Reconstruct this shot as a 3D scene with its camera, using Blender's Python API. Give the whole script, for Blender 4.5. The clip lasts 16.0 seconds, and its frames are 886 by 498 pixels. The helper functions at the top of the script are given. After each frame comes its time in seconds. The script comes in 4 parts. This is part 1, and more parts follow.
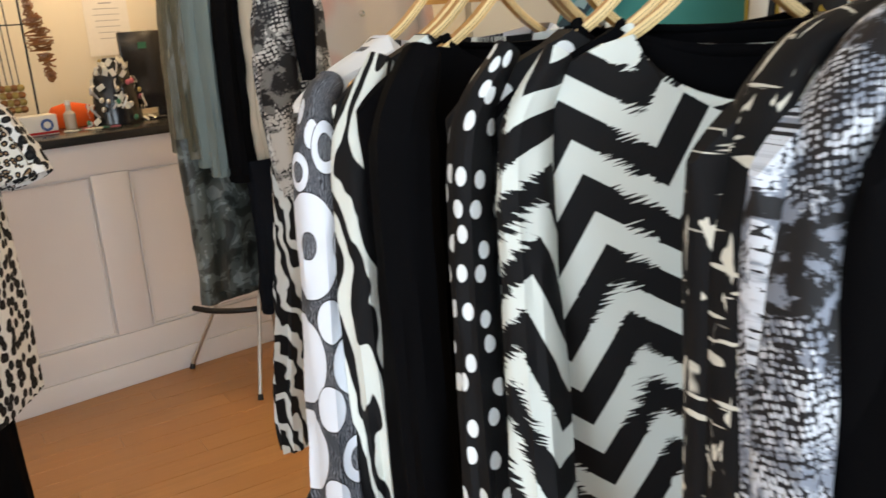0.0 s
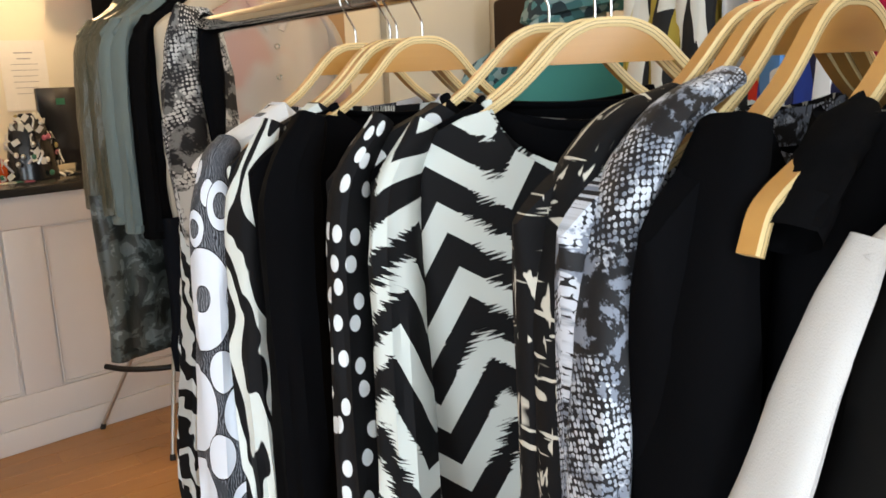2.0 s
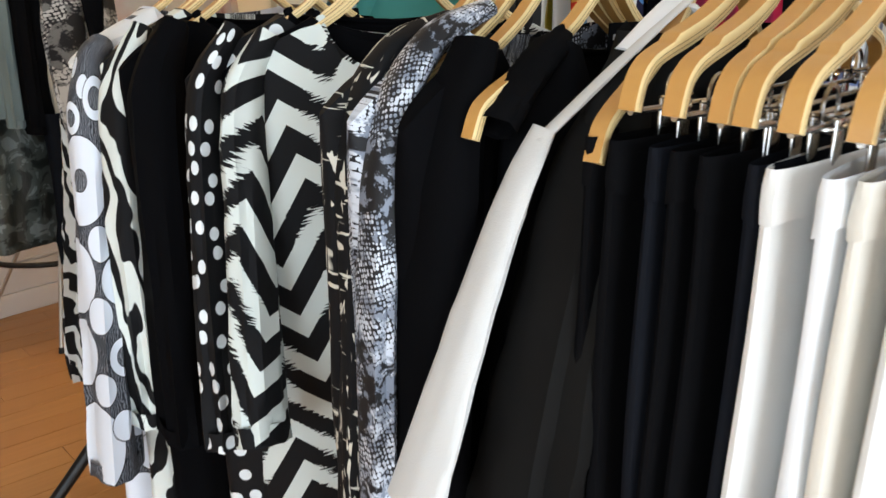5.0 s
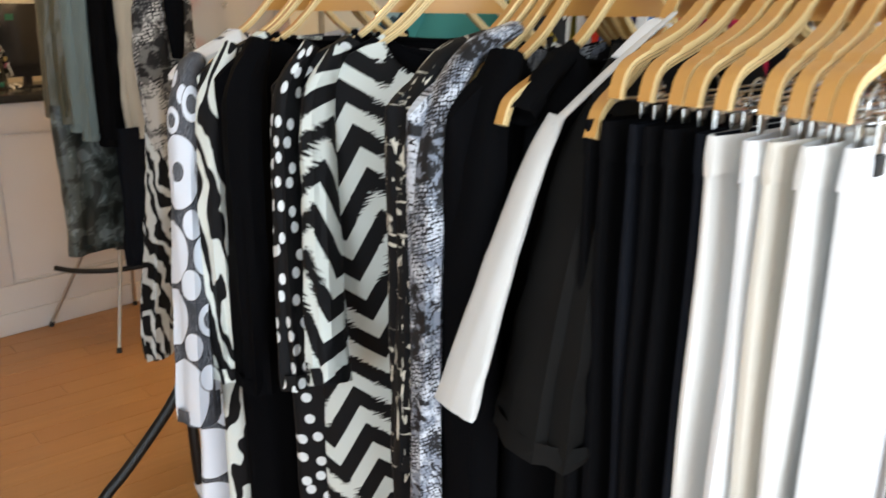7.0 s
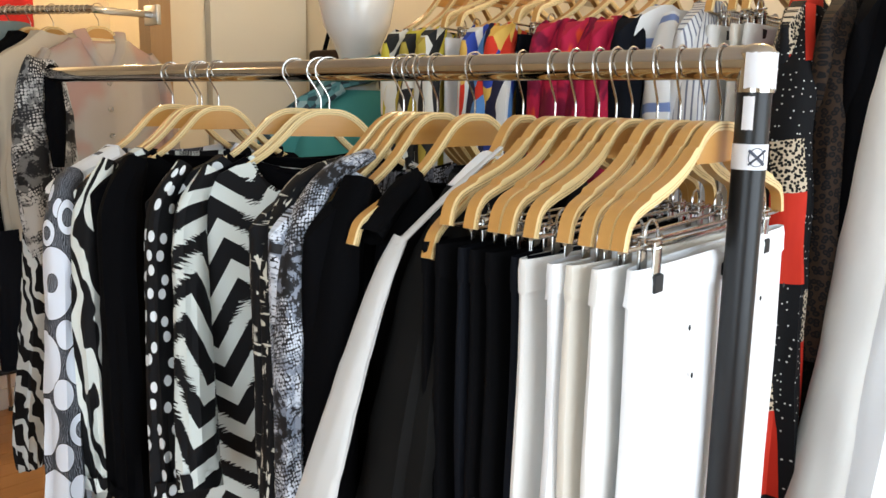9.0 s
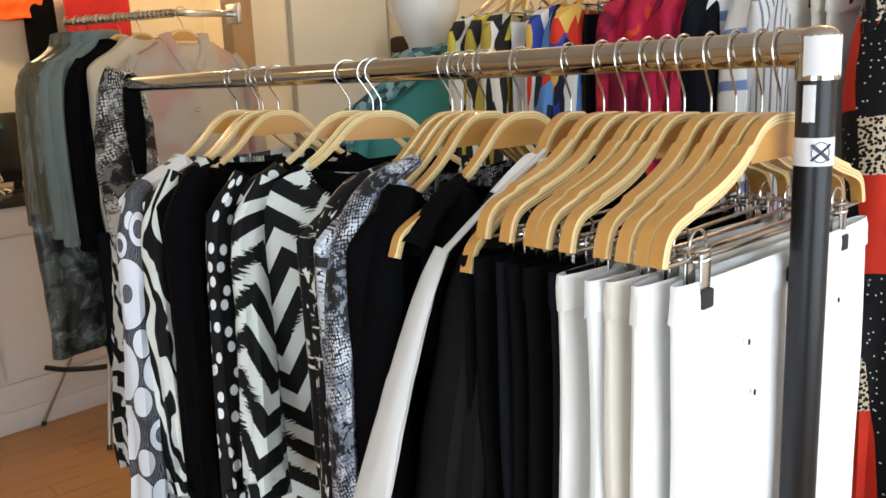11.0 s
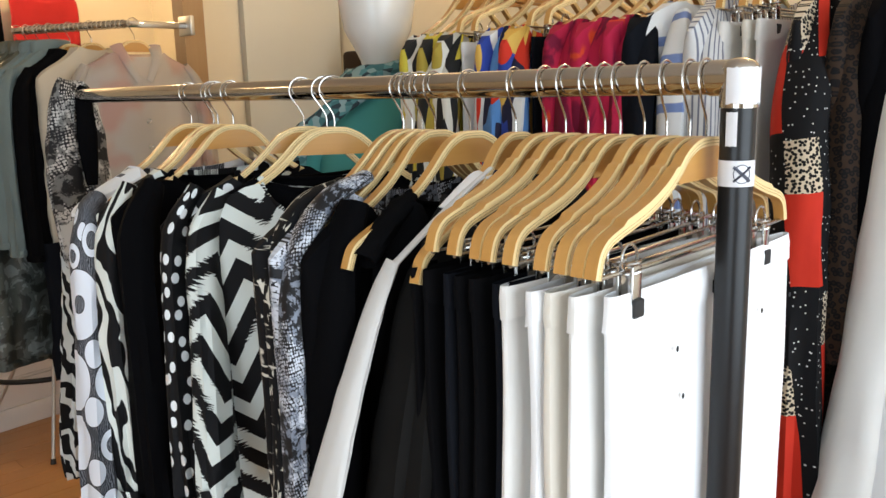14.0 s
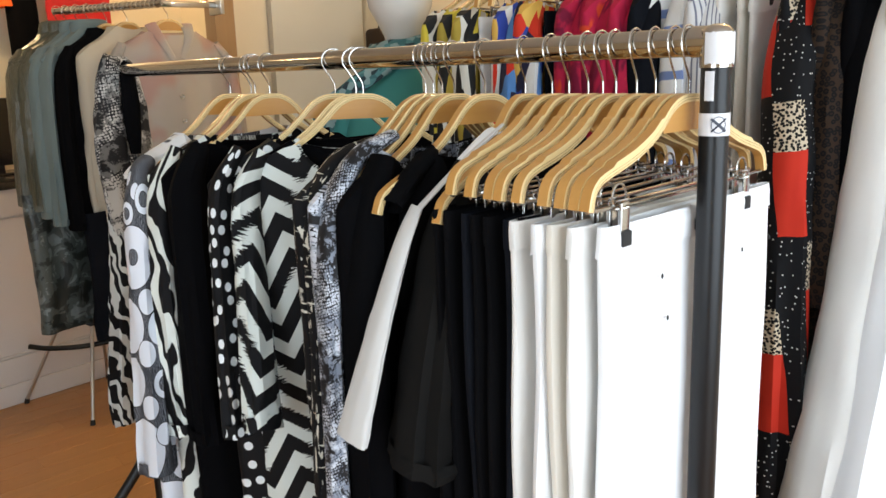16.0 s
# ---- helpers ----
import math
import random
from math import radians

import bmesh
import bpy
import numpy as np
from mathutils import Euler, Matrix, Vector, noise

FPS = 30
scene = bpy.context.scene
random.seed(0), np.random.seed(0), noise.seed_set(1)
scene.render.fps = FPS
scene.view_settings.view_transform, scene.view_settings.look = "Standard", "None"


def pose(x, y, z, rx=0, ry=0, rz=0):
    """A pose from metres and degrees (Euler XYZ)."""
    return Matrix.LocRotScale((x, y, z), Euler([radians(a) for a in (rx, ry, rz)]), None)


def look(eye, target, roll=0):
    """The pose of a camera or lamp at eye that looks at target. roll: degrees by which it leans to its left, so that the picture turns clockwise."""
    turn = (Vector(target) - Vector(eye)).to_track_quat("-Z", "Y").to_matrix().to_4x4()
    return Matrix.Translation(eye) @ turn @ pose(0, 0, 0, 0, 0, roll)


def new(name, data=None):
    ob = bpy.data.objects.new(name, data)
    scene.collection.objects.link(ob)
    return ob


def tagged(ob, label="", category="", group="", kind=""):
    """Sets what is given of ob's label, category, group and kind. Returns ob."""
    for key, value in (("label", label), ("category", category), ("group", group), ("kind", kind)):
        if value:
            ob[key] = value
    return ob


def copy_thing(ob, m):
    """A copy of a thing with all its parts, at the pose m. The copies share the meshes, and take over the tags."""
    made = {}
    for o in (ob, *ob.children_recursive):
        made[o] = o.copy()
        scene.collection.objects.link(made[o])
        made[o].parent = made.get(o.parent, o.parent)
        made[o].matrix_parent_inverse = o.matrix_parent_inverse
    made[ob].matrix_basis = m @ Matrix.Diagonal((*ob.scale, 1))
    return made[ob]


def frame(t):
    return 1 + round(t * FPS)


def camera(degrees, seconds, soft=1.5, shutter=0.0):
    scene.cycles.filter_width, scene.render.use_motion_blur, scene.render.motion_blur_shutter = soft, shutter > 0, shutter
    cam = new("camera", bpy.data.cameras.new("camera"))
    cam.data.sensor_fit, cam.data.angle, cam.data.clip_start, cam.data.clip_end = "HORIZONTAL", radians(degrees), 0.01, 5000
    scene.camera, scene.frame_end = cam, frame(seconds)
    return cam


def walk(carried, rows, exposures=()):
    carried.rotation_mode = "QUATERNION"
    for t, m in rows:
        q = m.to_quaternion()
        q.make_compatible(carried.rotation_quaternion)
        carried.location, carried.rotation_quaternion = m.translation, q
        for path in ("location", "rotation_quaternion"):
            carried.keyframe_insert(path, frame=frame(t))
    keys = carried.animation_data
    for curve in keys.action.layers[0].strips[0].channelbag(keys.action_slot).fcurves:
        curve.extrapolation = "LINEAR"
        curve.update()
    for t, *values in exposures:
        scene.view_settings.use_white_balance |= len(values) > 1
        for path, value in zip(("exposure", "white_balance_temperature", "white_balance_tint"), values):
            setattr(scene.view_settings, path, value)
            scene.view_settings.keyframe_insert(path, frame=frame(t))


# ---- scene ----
cam = camera(56.0, 16.0, shutter=0.4)
PATH = [
    (0, (-0.634, 0.202, 1.559), (0.354, 1.854, 1.017), -3.8),
    (0.5, (-0.645, 0.132, 1.567), (0.437, 1.735, 1.059), -3.3),
    (1, (-0.655, 0.119, 1.569), (0.482, 1.703, 1.126), -2.0),
    (1.5, (-0.639, 0.112, 1.576), (0.49, 1.719, 1.198), -1.9),
    (2, (-0.628, 0.114, 1.568), (0.524, 1.696, 1.155), -2.3),
    (2.5, (-0.63, 0.112, 1.564), (0.517, 1.678, 1.084), -3.7),
    (3, (-0.629, 0.119, 1.558), (0.544, 1.653, 1.037), -2.1),
    (3.5, (-0.614, 0.123, 1.557), (0.663, 1.571, 1.033), -0.5),
    (3.7, (-0.598, 0.113, 1.554), (0.727, 1.51, 1.015), -0.4),
    (5.8, (-0.73, -0.167, 1.6), (0.467, 1.289, 0.931), 0.7),
    (6, (-0.728, -0.153, 1.586), (0.396, 1.361, 0.919), -0.2),
    (6.4, (-0.741, -0.173, 1.566), (0.331, 1.39, 0.928), -0.1),
    (6.5, (-0.749, -0.172, 1.553), (0.34, 1.385, 0.928), 0.5),
    (7, (-0.847, -0.259, 1.583), (0.401, 1.199, 1.021), 0.5),
    (7.5, (-0.889, -0.318, 1.607), (0.503, 1.06, 1.202), 0.9),
    (8, (-0.899, -0.327, 1.613), (0.552, 1.004, 1.263), 1.1),
    (8.2, (-0.909, -0.335, 1.618), (0.56, 0.976, 1.262), 1.2),
    (10.3, (-0.772, -0.369, 1.663), (0.5822, 1.0630, 1.327), -1.3),
    (10.5, (-0.772, -0.368, 1.67), (0.5602, 1.0840, 1.33), -2.0),
    (11, (-0.781, -0.375, 1.664), (0.4802, 1.1210, 1.257), -2.5),
    (11.5, (-0.786, -0.39, 1.676), (0.4602, 1.1150, 1.253), -1.7),
    (12, (-0.777, -0.39, 1.668), (0.5132, 1.0730, 1.232), -1.0),
    (12.5, (-0.775, -0.387, 1.667), (0.5552, 1.0380, 1.222), -0.9),
    (13, (-0.794, -0.392, 1.67), (0.5462, 1.0290, 1.24), -1.0),
    (13.5, (-0.806, -0.402, 1.668), (0.5422, 1.0180, 1.262), -1.3),
    (14, (-0.81, -0.411, 1.673), (0.5432, 1.0120, 1.292), -1.5),
    (14.5, (-0.814, -0.416, 1.669), (0.5272, 1.0170, 1.287), -1.3),
    (15, (-0.817, -0.442, 1.661), (0.4932, 1.0100, 1.246), -0.9),
    (15.5, (-0.838, -0.485, 1.66), (0.4572, 0.9780, 1.232), -1.5),
    (16, (-0.912, -0.521, 1.655), (0.3982, 0.9290, 1.23), -1.9),
]
walk(cam, [(t, look(eye, target, roll)) for t, eye, target, roll in PATH], [(0, 0.22), (3.7, 0.18), (6.0, 0.1), (8.2, -0.02), (10.5, -0.14), (16, -0.16)])

# ---------------------------------------------------------------- light
world = bpy.data.worlds.new("world")
scene.world = world
world.use_nodes = True
sky = world.node_tree.nodes.new("ShaderNodeTexSky")
sky.sky_type, sky.sun_disc = "NISHITA", False
sky.sun_elevation, sky.sun_rotation = radians(40), radians(200)
world.node_tree.links.new(sky.outputs[0], world.node_tree.nodes["Background"].inputs[0])
world.node_tree.nodes["Background"].inputs[1].default_value = 0.12


def lamp(name, kind, m, power, colour, size=0.1, size_y=None):
    d = bpy.data.lights.new(name, kind)
    d.energy, d.color = power, colour
    if kind == "AREA":
        d.shape, d.size, d.size_y = "RECTANGLE", size, size_y or size
    elif kind == "SUN":
        d.angle = radians(size)
    else:
        d.shadow_soft_size = size
    ob = new(name, d)
    ob.matrix_world = m
    return ob


lamp("sun", "SUN", look((-2, -8, 6), (0, 0, 1)), 2.5, (1, 0.95, 0.87), 0.5)
# daylight of the shop window, in its opening
lamp("window_daylight", "AREA", look((-0.35, -2.72, 1.55), (-0.2, 2, 1.45)), 130, (0.74, 0.87, 1.0), 3.4, 2.0)
# cool side fill from an unseen opening, added to brighten the clothes' left faces
lamp("side_fill_daylight", "AREA", look((-2.92, -0.6, 1.5), (1, -0.3, 1.4)), 46, (0.76, 0.88, 1.0), 1.6, 1.9)
# warm unseen lamps: inferred at the counter, added elsewhere as fill
for x, y, p in ((0.2, 4.55, 30), (1.35, 4.4, 14), (1.3, 2.2, 11), (-1.4, 3.4, 7), (1.3, 0.4, 14)):
    lamp("unseen_warm_lamp", "POINT", pose(x, y, 2.55), p, (1.0, 0.70, 0.38), 0.05)


# ---------------------------------------------------------------- materials
class Graph:
    """A short way to write node materials."""

    def __init__(self, name, rough=0.8, metal=0.0, sheen=0.0, spec=0.5):
        self.m = bpy.data.materials.new(name)
        self.m.use_nodes = True
        self.t = self.m.node_tree
        self.b = self.t.nodes["Principled BSDF"]
        self.b.inputs["Roughness"].default_value = rough
        self.b.inputs["Metallic"].default_value = metal
        self.b.inputs["Specular IOR Level"].default_value = spec
        if sheen:
            self.b.inputs["Sheen Weight"].default_value = sheen
        self.uv = None

    def put(self, node, key, v):
        if v is None:
            return
        if hasattr(v, "is_linked"):
            self.t.links.new(v, node.inputs[key])
        else:
            if isinstance(v, tuple) and len(v) == 3 and node.inputs[key].type == "RGBA":
                v = (*v, 1)
            node.inputs[key].default_value = v

    def n(self, kind, **kw):
        return self.t.nodes.new("ShaderNode" + kind)

    def coords(self, sx=1, sy=1, sz=1, kind="UV", turn=0.0):
        if kind == "UV":
            src = self.n("UVMap").outputs[0]
        else:
            src = self.n("TexCoord").outputs[kind]
        mp = self.n("Mapping")
        self.t.links.new(src, mp.inputs[0])
        mp.inputs["Scale"].default_value = (sx, sy, sz)
        mp.inputs["Rotation"].default_value = (0, 0, radians(turn))
        return mp.outputs[0]

    def f(self, op, a, b=None, c=None):
        nd = self.n("Math")
        nd.operation = op
        self.put(nd, 0, a), self.put(nd, 1, b), self.put(nd, 2, c)
        return nd.outputs[0]

    def step(self, v, lo, hi):
        nd = self.n("MapRange")
        nd.interpolation_type = "SMOOTHSTEP"
        self.put(nd, 0, v)
        nd.inputs[1].default_value, nd.inputs[2].default_value = lo, hi
        return nd.outputs[0]

    def noise(self, vec, scale, detail=2.0, rough=0.5, dist=0.0):
        nd = self.n("TexNoise")
        self.put(nd, "Vector", vec), self.put(nd, "Scale", scale), self.put(nd, "Detail", detail)
        self.put(nd, "Roughness", rough), self.put(nd, "Distortion", dist)
        return nd.outputs[0]

    def noisec(self, vec, scale, detail=2.0):
        nd = self.n("TexNoise")
        self.put(nd, "Vector", vec), self.put(nd, "Scale", scale), self.put(nd, "Detail", detail)
        return nd.outputs[1]

    def voronoi(self, vec, scale, feature="F1", randomness=1.0, flat=True):
        nd = self.n("TexVoronoi")
        nd.feature = feature
        nd.voronoi_dimensions = "2D" if flat else "3D"
        self.put(nd, "Vector", vec), self.put(nd, "Scale", scale), self.put(nd, "Randomness", randomness)
        return nd

    def wave(self, vec, scale, dist=0.0, detail=2.0, dscale=1.0, direction="X"):
        nd = self.n("TexWave")
        nd.bands_direction = direction
        self.put(nd, "Vector", vec), self.put(nd, "Scale", scale), self.put(nd, "Distortion", dist)
        self.put(nd, "Detail", detail), self.put(nd, "Detail Scale", dscale)
        return nd.outputs[1]

    def mix(self, fac, a, b):
        nd = self.n("Mix")
        nd.data_type = "RGBA"
        self.put(nd, 0, fac), self.put(nd, 6, a), self.put(nd, 7, b)
        return nd.outputs[2]

    def add(self, a, b, k=1.0):
        nd = self.n("VectorMath")
        nd.operation = "MULTIPLY_ADD"
        self.put(nd, 0, b), self.put(nd, 1, (k, k, k)), self.put(nd, 2, a)
        return nd.outputs[0]

    def split(self, v):
        nd = self.n("SeparateXYZ")
        self.put(nd, 0, v)
        return nd.outputs

    def join(self, x, y, z=0.0):
        nd = self.n("CombineXYZ")
        self.put(nd, 0, x), self.put(nd, 1, y), self.put(nd, 2, z)
        return nd.outputs[0]

    def rand(self):
        return self.n("ObjectInfo").outputs["Random"]

    def bump(self, h, strength=0.2, dist=0.001):
        nd = self.n("Bump")
        self.put(nd, "Height", h)
        nd.inputs["Strength"].default_value, nd.inputs["Distance"].default_value = strength, dist
        self.t.links.new(nd.outputs[0], self.b.inputs["Normal"])

    def done(self, colour, rough=None):
        self.put(self.b, "Base Color", colour)
        if rough is not None:
            self.put(self.b, "Roughness", rough)
        return self.m


def weave(g, strength=0.15):
    g.bump(g.noise(g.coords(900, 900, 900, "Object"), 1.0, 2.0), strength, 0.0006)


def cloth(name, colour, vary=0.15, rough=0.85, sheen=0.1, strength=0.15, spec=0.3):
    g = Graph(name, rough, sheen=sheen, spec=spec)
    weave(g, strength)
    fac = g.noise(g.coords(7, 7, 7, "Object"), 1.0, 4.0)
    dark = tuple(c * (1 - vary) for c in colour)
    light = tuple(min(1, c * (1 + vary)) for c in colour)
    return g.done(g.mix(fac, dark, light))


def satin(name, colour):
    """Crumpled thin satin: long soft creases and a broad gloss."""
    g = Graph(name, 0.36, spec=0.5)
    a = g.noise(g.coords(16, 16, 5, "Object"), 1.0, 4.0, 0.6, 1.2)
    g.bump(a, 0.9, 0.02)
    # crease shading put into the colour: hollows darker, ridges lighter
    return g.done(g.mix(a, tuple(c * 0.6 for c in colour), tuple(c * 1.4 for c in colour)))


BLACK, INK = (0.0032, 0.0032, 0.0038), (0.005, 0.005, 0.006)


# where the circles lie on the cloth: across, down, radius, and 1 for a dotted middle
CIRCLES = ((0.355, 0.070, 0.016, 0), (0.395, 0.045, 0.013, 0), (0.325, 0.085, 0.030, 1), (0.385, 0.112, 0.023, 1), (0.372, 0.200, 0.064, 1), (0.335, 0.290, 0.026, 0), (0.405, 0.340, 0.056, 0), (0.300, 0.345, 0.036, 0),
           (0.345, 0.395, 0.027, 0), (0.405, 0.455, 0.050, 0), (0.345, 0.505, 0.024, 0), (0.300, 0.460, 0.030, 1), (0.375, 0.590, 0.062, 0), (0.310, 0.560, 0.022, 0), (0.290, 0.200, 0.030, 1), (0.455, 0.250, 0.040, 0), (0.455, 0.120, 0.030, 1), (0.455, 0.560, 0.035, 0))


def circles():
    g = Graph("circle_print", 0.75, spec=0.2)
    weave(g)
    u, v, _ = g.split(g.coords())
    u = g.f("WRAP", u, 0.48, 0.27)
    v = g.f("WRAP", g.f("SUBTRACT", 0.0923, v), 0.66, 0.0)
    at = g.join(u, v)
    sketch = g.wave(g.coords(1, 1), 70, 16, 3, 0.6)
    hair = g.noise(g.coords(140, 260, 1), 1, 3, 0.7)
    inked = g.f("MULTIPLY", sketch, hair)
    tone = g.noise(g.coords(22, 22, 1), 1, 2)
    ground = g.mix(g.step(inked, 0.08, 0.55), (0.02, 0.022, 0.028), (0.20, 0.21, 0.24))
    ground = g.mix(g.step(tone, 0.55, 0.7), ground, (0.05, 0.055, 0.065))
    col = ground
    for cu, cv, r, dot in CIRCLES:
        nd = g.n("VectorMath")
        nd.operation = "DISTANCE"
        g.put(nd, 0, at)
        nd.inputs[1].default_value = (cu, cv, 0)
        d = nd.outputs["Value"]
        col = g.mix(g.f("LESS_THAN", d, r + 0.0016), col, (0.012, 0.012, 0.015))
        col = g.mix(g.f("LESS_THAN", d, r), col, (0.74, 0.78, 0.86))
        if dot:
            q = 0.017 if r > 0.05 else r * 0.55
            col = g.mix(g.f("LESS_THAN", d, q), col, (0.012, 0.012, 0.015))
            col = g.mix(g.f("LESS_THAN", d, q - 0.0016), col, g.mix(g.step(inked, 0.1, 0.6), (0.06, 0.065, 0.075), (0.22, 0.23, 0.26)))
    return g.done(col)


def zebra(name="zebra_print", scale=1.0, light=(0.72, 0.76, 0.72), turn=26, cut=0.40):
    g = Graph(name, 0.75, spec=0.2)
    weave(g)
    uv = g.coords(scale * 0.66, scale * 0.34, 1, turn=turn)
    warp = g.add(uv, g.noisec(g.coords(11 * scale, 6.5 * scale, 1), 1.0, 1.5), 0.075)
    v = g.wave(warp, 9.0, 5.5, 1.0, 2.2)
    fac = g.step(v, cut, cut + 0.06)
    return g.done(g.mix(fac, INK, light))


def polka():
    g = Graph("polka_dot_print", 0.75, spec=0.2)
    weave(g)
    v = g.voronoi(g.coords(1, 0.95, 1), 31.0, randomness=0.72)
    return g.done(g.mix(g.step(v.outputs["Distance"], 0.265, 0.24), INK, (0.74, 0.78, 0.80)))


def chevron():
    """Wide zigzags whose pale limbs end in dry brush strokes."""
    g = Graph("brushed_chevron_print", 0.75, spec=0.2)
    weave(g)
    u, v, _ = g.split(g.coords(1, 1, 1, turn=-17))
    hair = g.noise(g.join(g.f("MULTIPLY", u, 9.0), g.f("MULTIPLY", v, 360.0)), 1.0, 2.0, 0.6)
    where = g.step(g.noise(g.coords(10, 7, 1), 1.0, 1.0), 0.47, 0.60)
    uu = g.f("ADD", u, g.f("MULTIPLY", g.f("SUBTRACT", hair, 0.5), g.f("MULTIPLY", where, 0.075)))
    zig = g.f("PINGPONG", g.f("ADD", uu, 0.044), 0.066)
    s = g.f("FRACT", g.f("MULTIPLY", g.f("SUBTRACT", v, g.f("MULTIPLY", zig, 1.0)), 1 / 0.067))
    fac = g.step(g.f("ABSOLUTE", g.f("SUBTRACT", s, 0.5)), 0.262, 0.272)
    return g.done(g.mix(fac, INK, (0.66, 0.71, 0.68)))


def strokes():
    g = Graph("dark_stroke_print", 0.8, spec=0.2)
    weave(g)
    a = g.noise(g.coords(95, 22, 1), 1, 2, 0.6, 0.6)
    b = g.noise(g.coords(18, 90, 1, turn=12), 1, 2, 0.6, 0.5)
    fac = g.f("MAXIMUM", g.step(a, 0.60, 0.63), g.step(b, 0.62, 0.65))
    return g.done(g.mix(fac, INK, (0.62, 0.60, 0.52)))


def snake(name, pale, mid, big=14.0, fine=150.0, turn=0, bare=0.69):
    """Snakeskin: rows of small pale scales on black, with darker saddles and worn streaks."""
    g = Graph(name, 0.6, spec=0.3)
    uv = g.coords(1, 1.05, 1, turn=turn)
    warp = g.add(uv, g.noisec(g.coords(12, 12, 1), 1.0, 1.5), 0.022)
    d = g.voronoi(warp, fine, "F1", 0.42).outputs["Distance"]
    size = g.noise(warp, big, 4.0, 0.65)
    cell = g.f("LESS_THAN", d, g.f("MULTIPLY_ADD", size, 1.5, -0.29))
    patch = g.noise(g.add(warp, (3.1, 1.7, 0)), big * 0.8, 4.0, 0.6, 0.4)
    tone = g.noise(g.add(warp, (7.3, 2.2, 0)), big * 2.2, 4.0, 0.7)
    col = g.mix(g.step(tone, 0.42, 0.56), mid, pale)
    col = g.mix(cell, (0.012, 0.012, 0.015), col)
    col = g.mix(g.step(patch, bare, bare + 0.02), col, pale)
    col = g.mix(g.step(patch, 0.47, 0.45), col, g.mix(g.step(tone, 0.50, 0.56), (0.010, 0.010, 0.012), mid))
    streak = g.noise(g.coords(150, 26, 1, turn=turn + 8), 1.0, 3.0, 0.65, 0.4)
    col = g.mix(g.step(streak, 0.66, 0.69), col, (0.012, 0.012, 0.015))
    g.bump(cell, 0.2, 0.0005)
    return g.done(col)


def leopard(name="leopard_print", scale=60.0, ground=(0.74, 0.72, 0.66), rim=(0.30, 0.2, 0.11)):
    g = Graph(name, 0.75, spec=0.2)
    weave(g)
    warp = g.add(g.coords(), g.noisec(g.coords(50, 50, 1), 1.0, 2.0), 0.006)
    d = g.voronoi(warp, scale, randomness=0.9).outputs["Distance"]
    col = g.mix(g.step(d, 0.46, 0.40), ground, INK)
    return g.done(g.mix(g.step(d, 0.2, 0.15), col, rim))


def patchwork():
    """Red, black with white flecks, and leopard in large torn patches."""
    g = Graph("red_black_patchwork_print", 0.75, spec=0.2)
    weave(g)
    warp = g.add(g.coords(1, 1, 1, turn=5), g.noisec(g.coords(12, 7, 1), 1.0, 1.0), 0.018)
    u, v, _ = g.split(warp)
    col = g.f("FLOOR", g.f("MULTIPLY", u, 1 / 0.058))
    run = g.f("MULTIPLY_ADD", v, 1 / 0.15, g.f("MULTIPLY", col, 0.37))
    row = g.f("FLOOR", run)
    r = g.f("WRAP", g.f("ADD", row, g.f("MULTIPLY", col, 2.0)), 4.0, 0.0)
    short = g.f("LESS_THAN", g.f("FRACT", run), 0.55)
    fleck = g.voronoi(g.coords(), 85, randomness=1.0).outputs["Distance"]
    few = g.f("GREATER_THAN", g.split(g.voronoi(g.coords(), 85, randomness=1.0).outputs["Color"])[1], 0.55)
    black = g.mix(g.f("MULTIPLY", g.step(fleck, 0.13, 0.09), few), INK, (0.7, 0.7, 0.66))
    d = g.voronoi(g.coords(), 170, randomness=1.0).outputs["Distance"]
    leo = g.mix(g.step(d, 0.45, 0.38), (0.62, 0.52, 0.38), INK)
    red = g.mix(g.noise(g.coords(30, 12, 1), 1, 3), (0.46, 0.022, 0.012), (0.62, 0.04, 0.018))
    is_red = g.f("LESS_THAN", g.f("ABSOLUTE", g.f("SUBTRACT", r, 1.0)), 0.5)
    is_leo = g.f("MULTIPLY", g.f("LESS_THAN", g.f("ABSOLUTE", g.f("SUBTRACT", r, 2.0)), 0.5), short)
    return g.done(g.mix(is_leo, g.mix(is_red, black, red), leo))


def bands(name, colours, scale=18.0, stretch=0.25, turn=20):
    """Cells of plain colours, drawn out along the cloth."""
    g = Graph(name, 0.75, spec=0.2)
    weave(g)
    warp = g.add(g.coords(1, stretch, 1, turn=turn), g.noisec(g.coords(9, 6, 1), 1.0, 1.0), 0.035)
    r = g.split(g.voronoi(warp, scale).outputs["Color"])[0]
    col = colours[0]
    for i, c in enumerate(colours[1:], 1):
        col = g.mix(g.f("GREATER_THAN", r, i / len(colours)), col, c)
    return g.done(col)


def flames(name="crimson_print"):
    g = Graph(name, 0.75, spec=0.2)
    weave(g)
    n = g.noise(g.coords(16, 7, 1), 1.0, 3.0, 0.6, 0.8)
    col = g.mix(g.step(n, 0.42, 0.52), (0.16, 0.006, 0.03), (0.42, 0.012, 0.05))
    return g.done(g.mix(g.step(n, 0.60, 0.64), col, (0.62, 0.06, 0.02)))


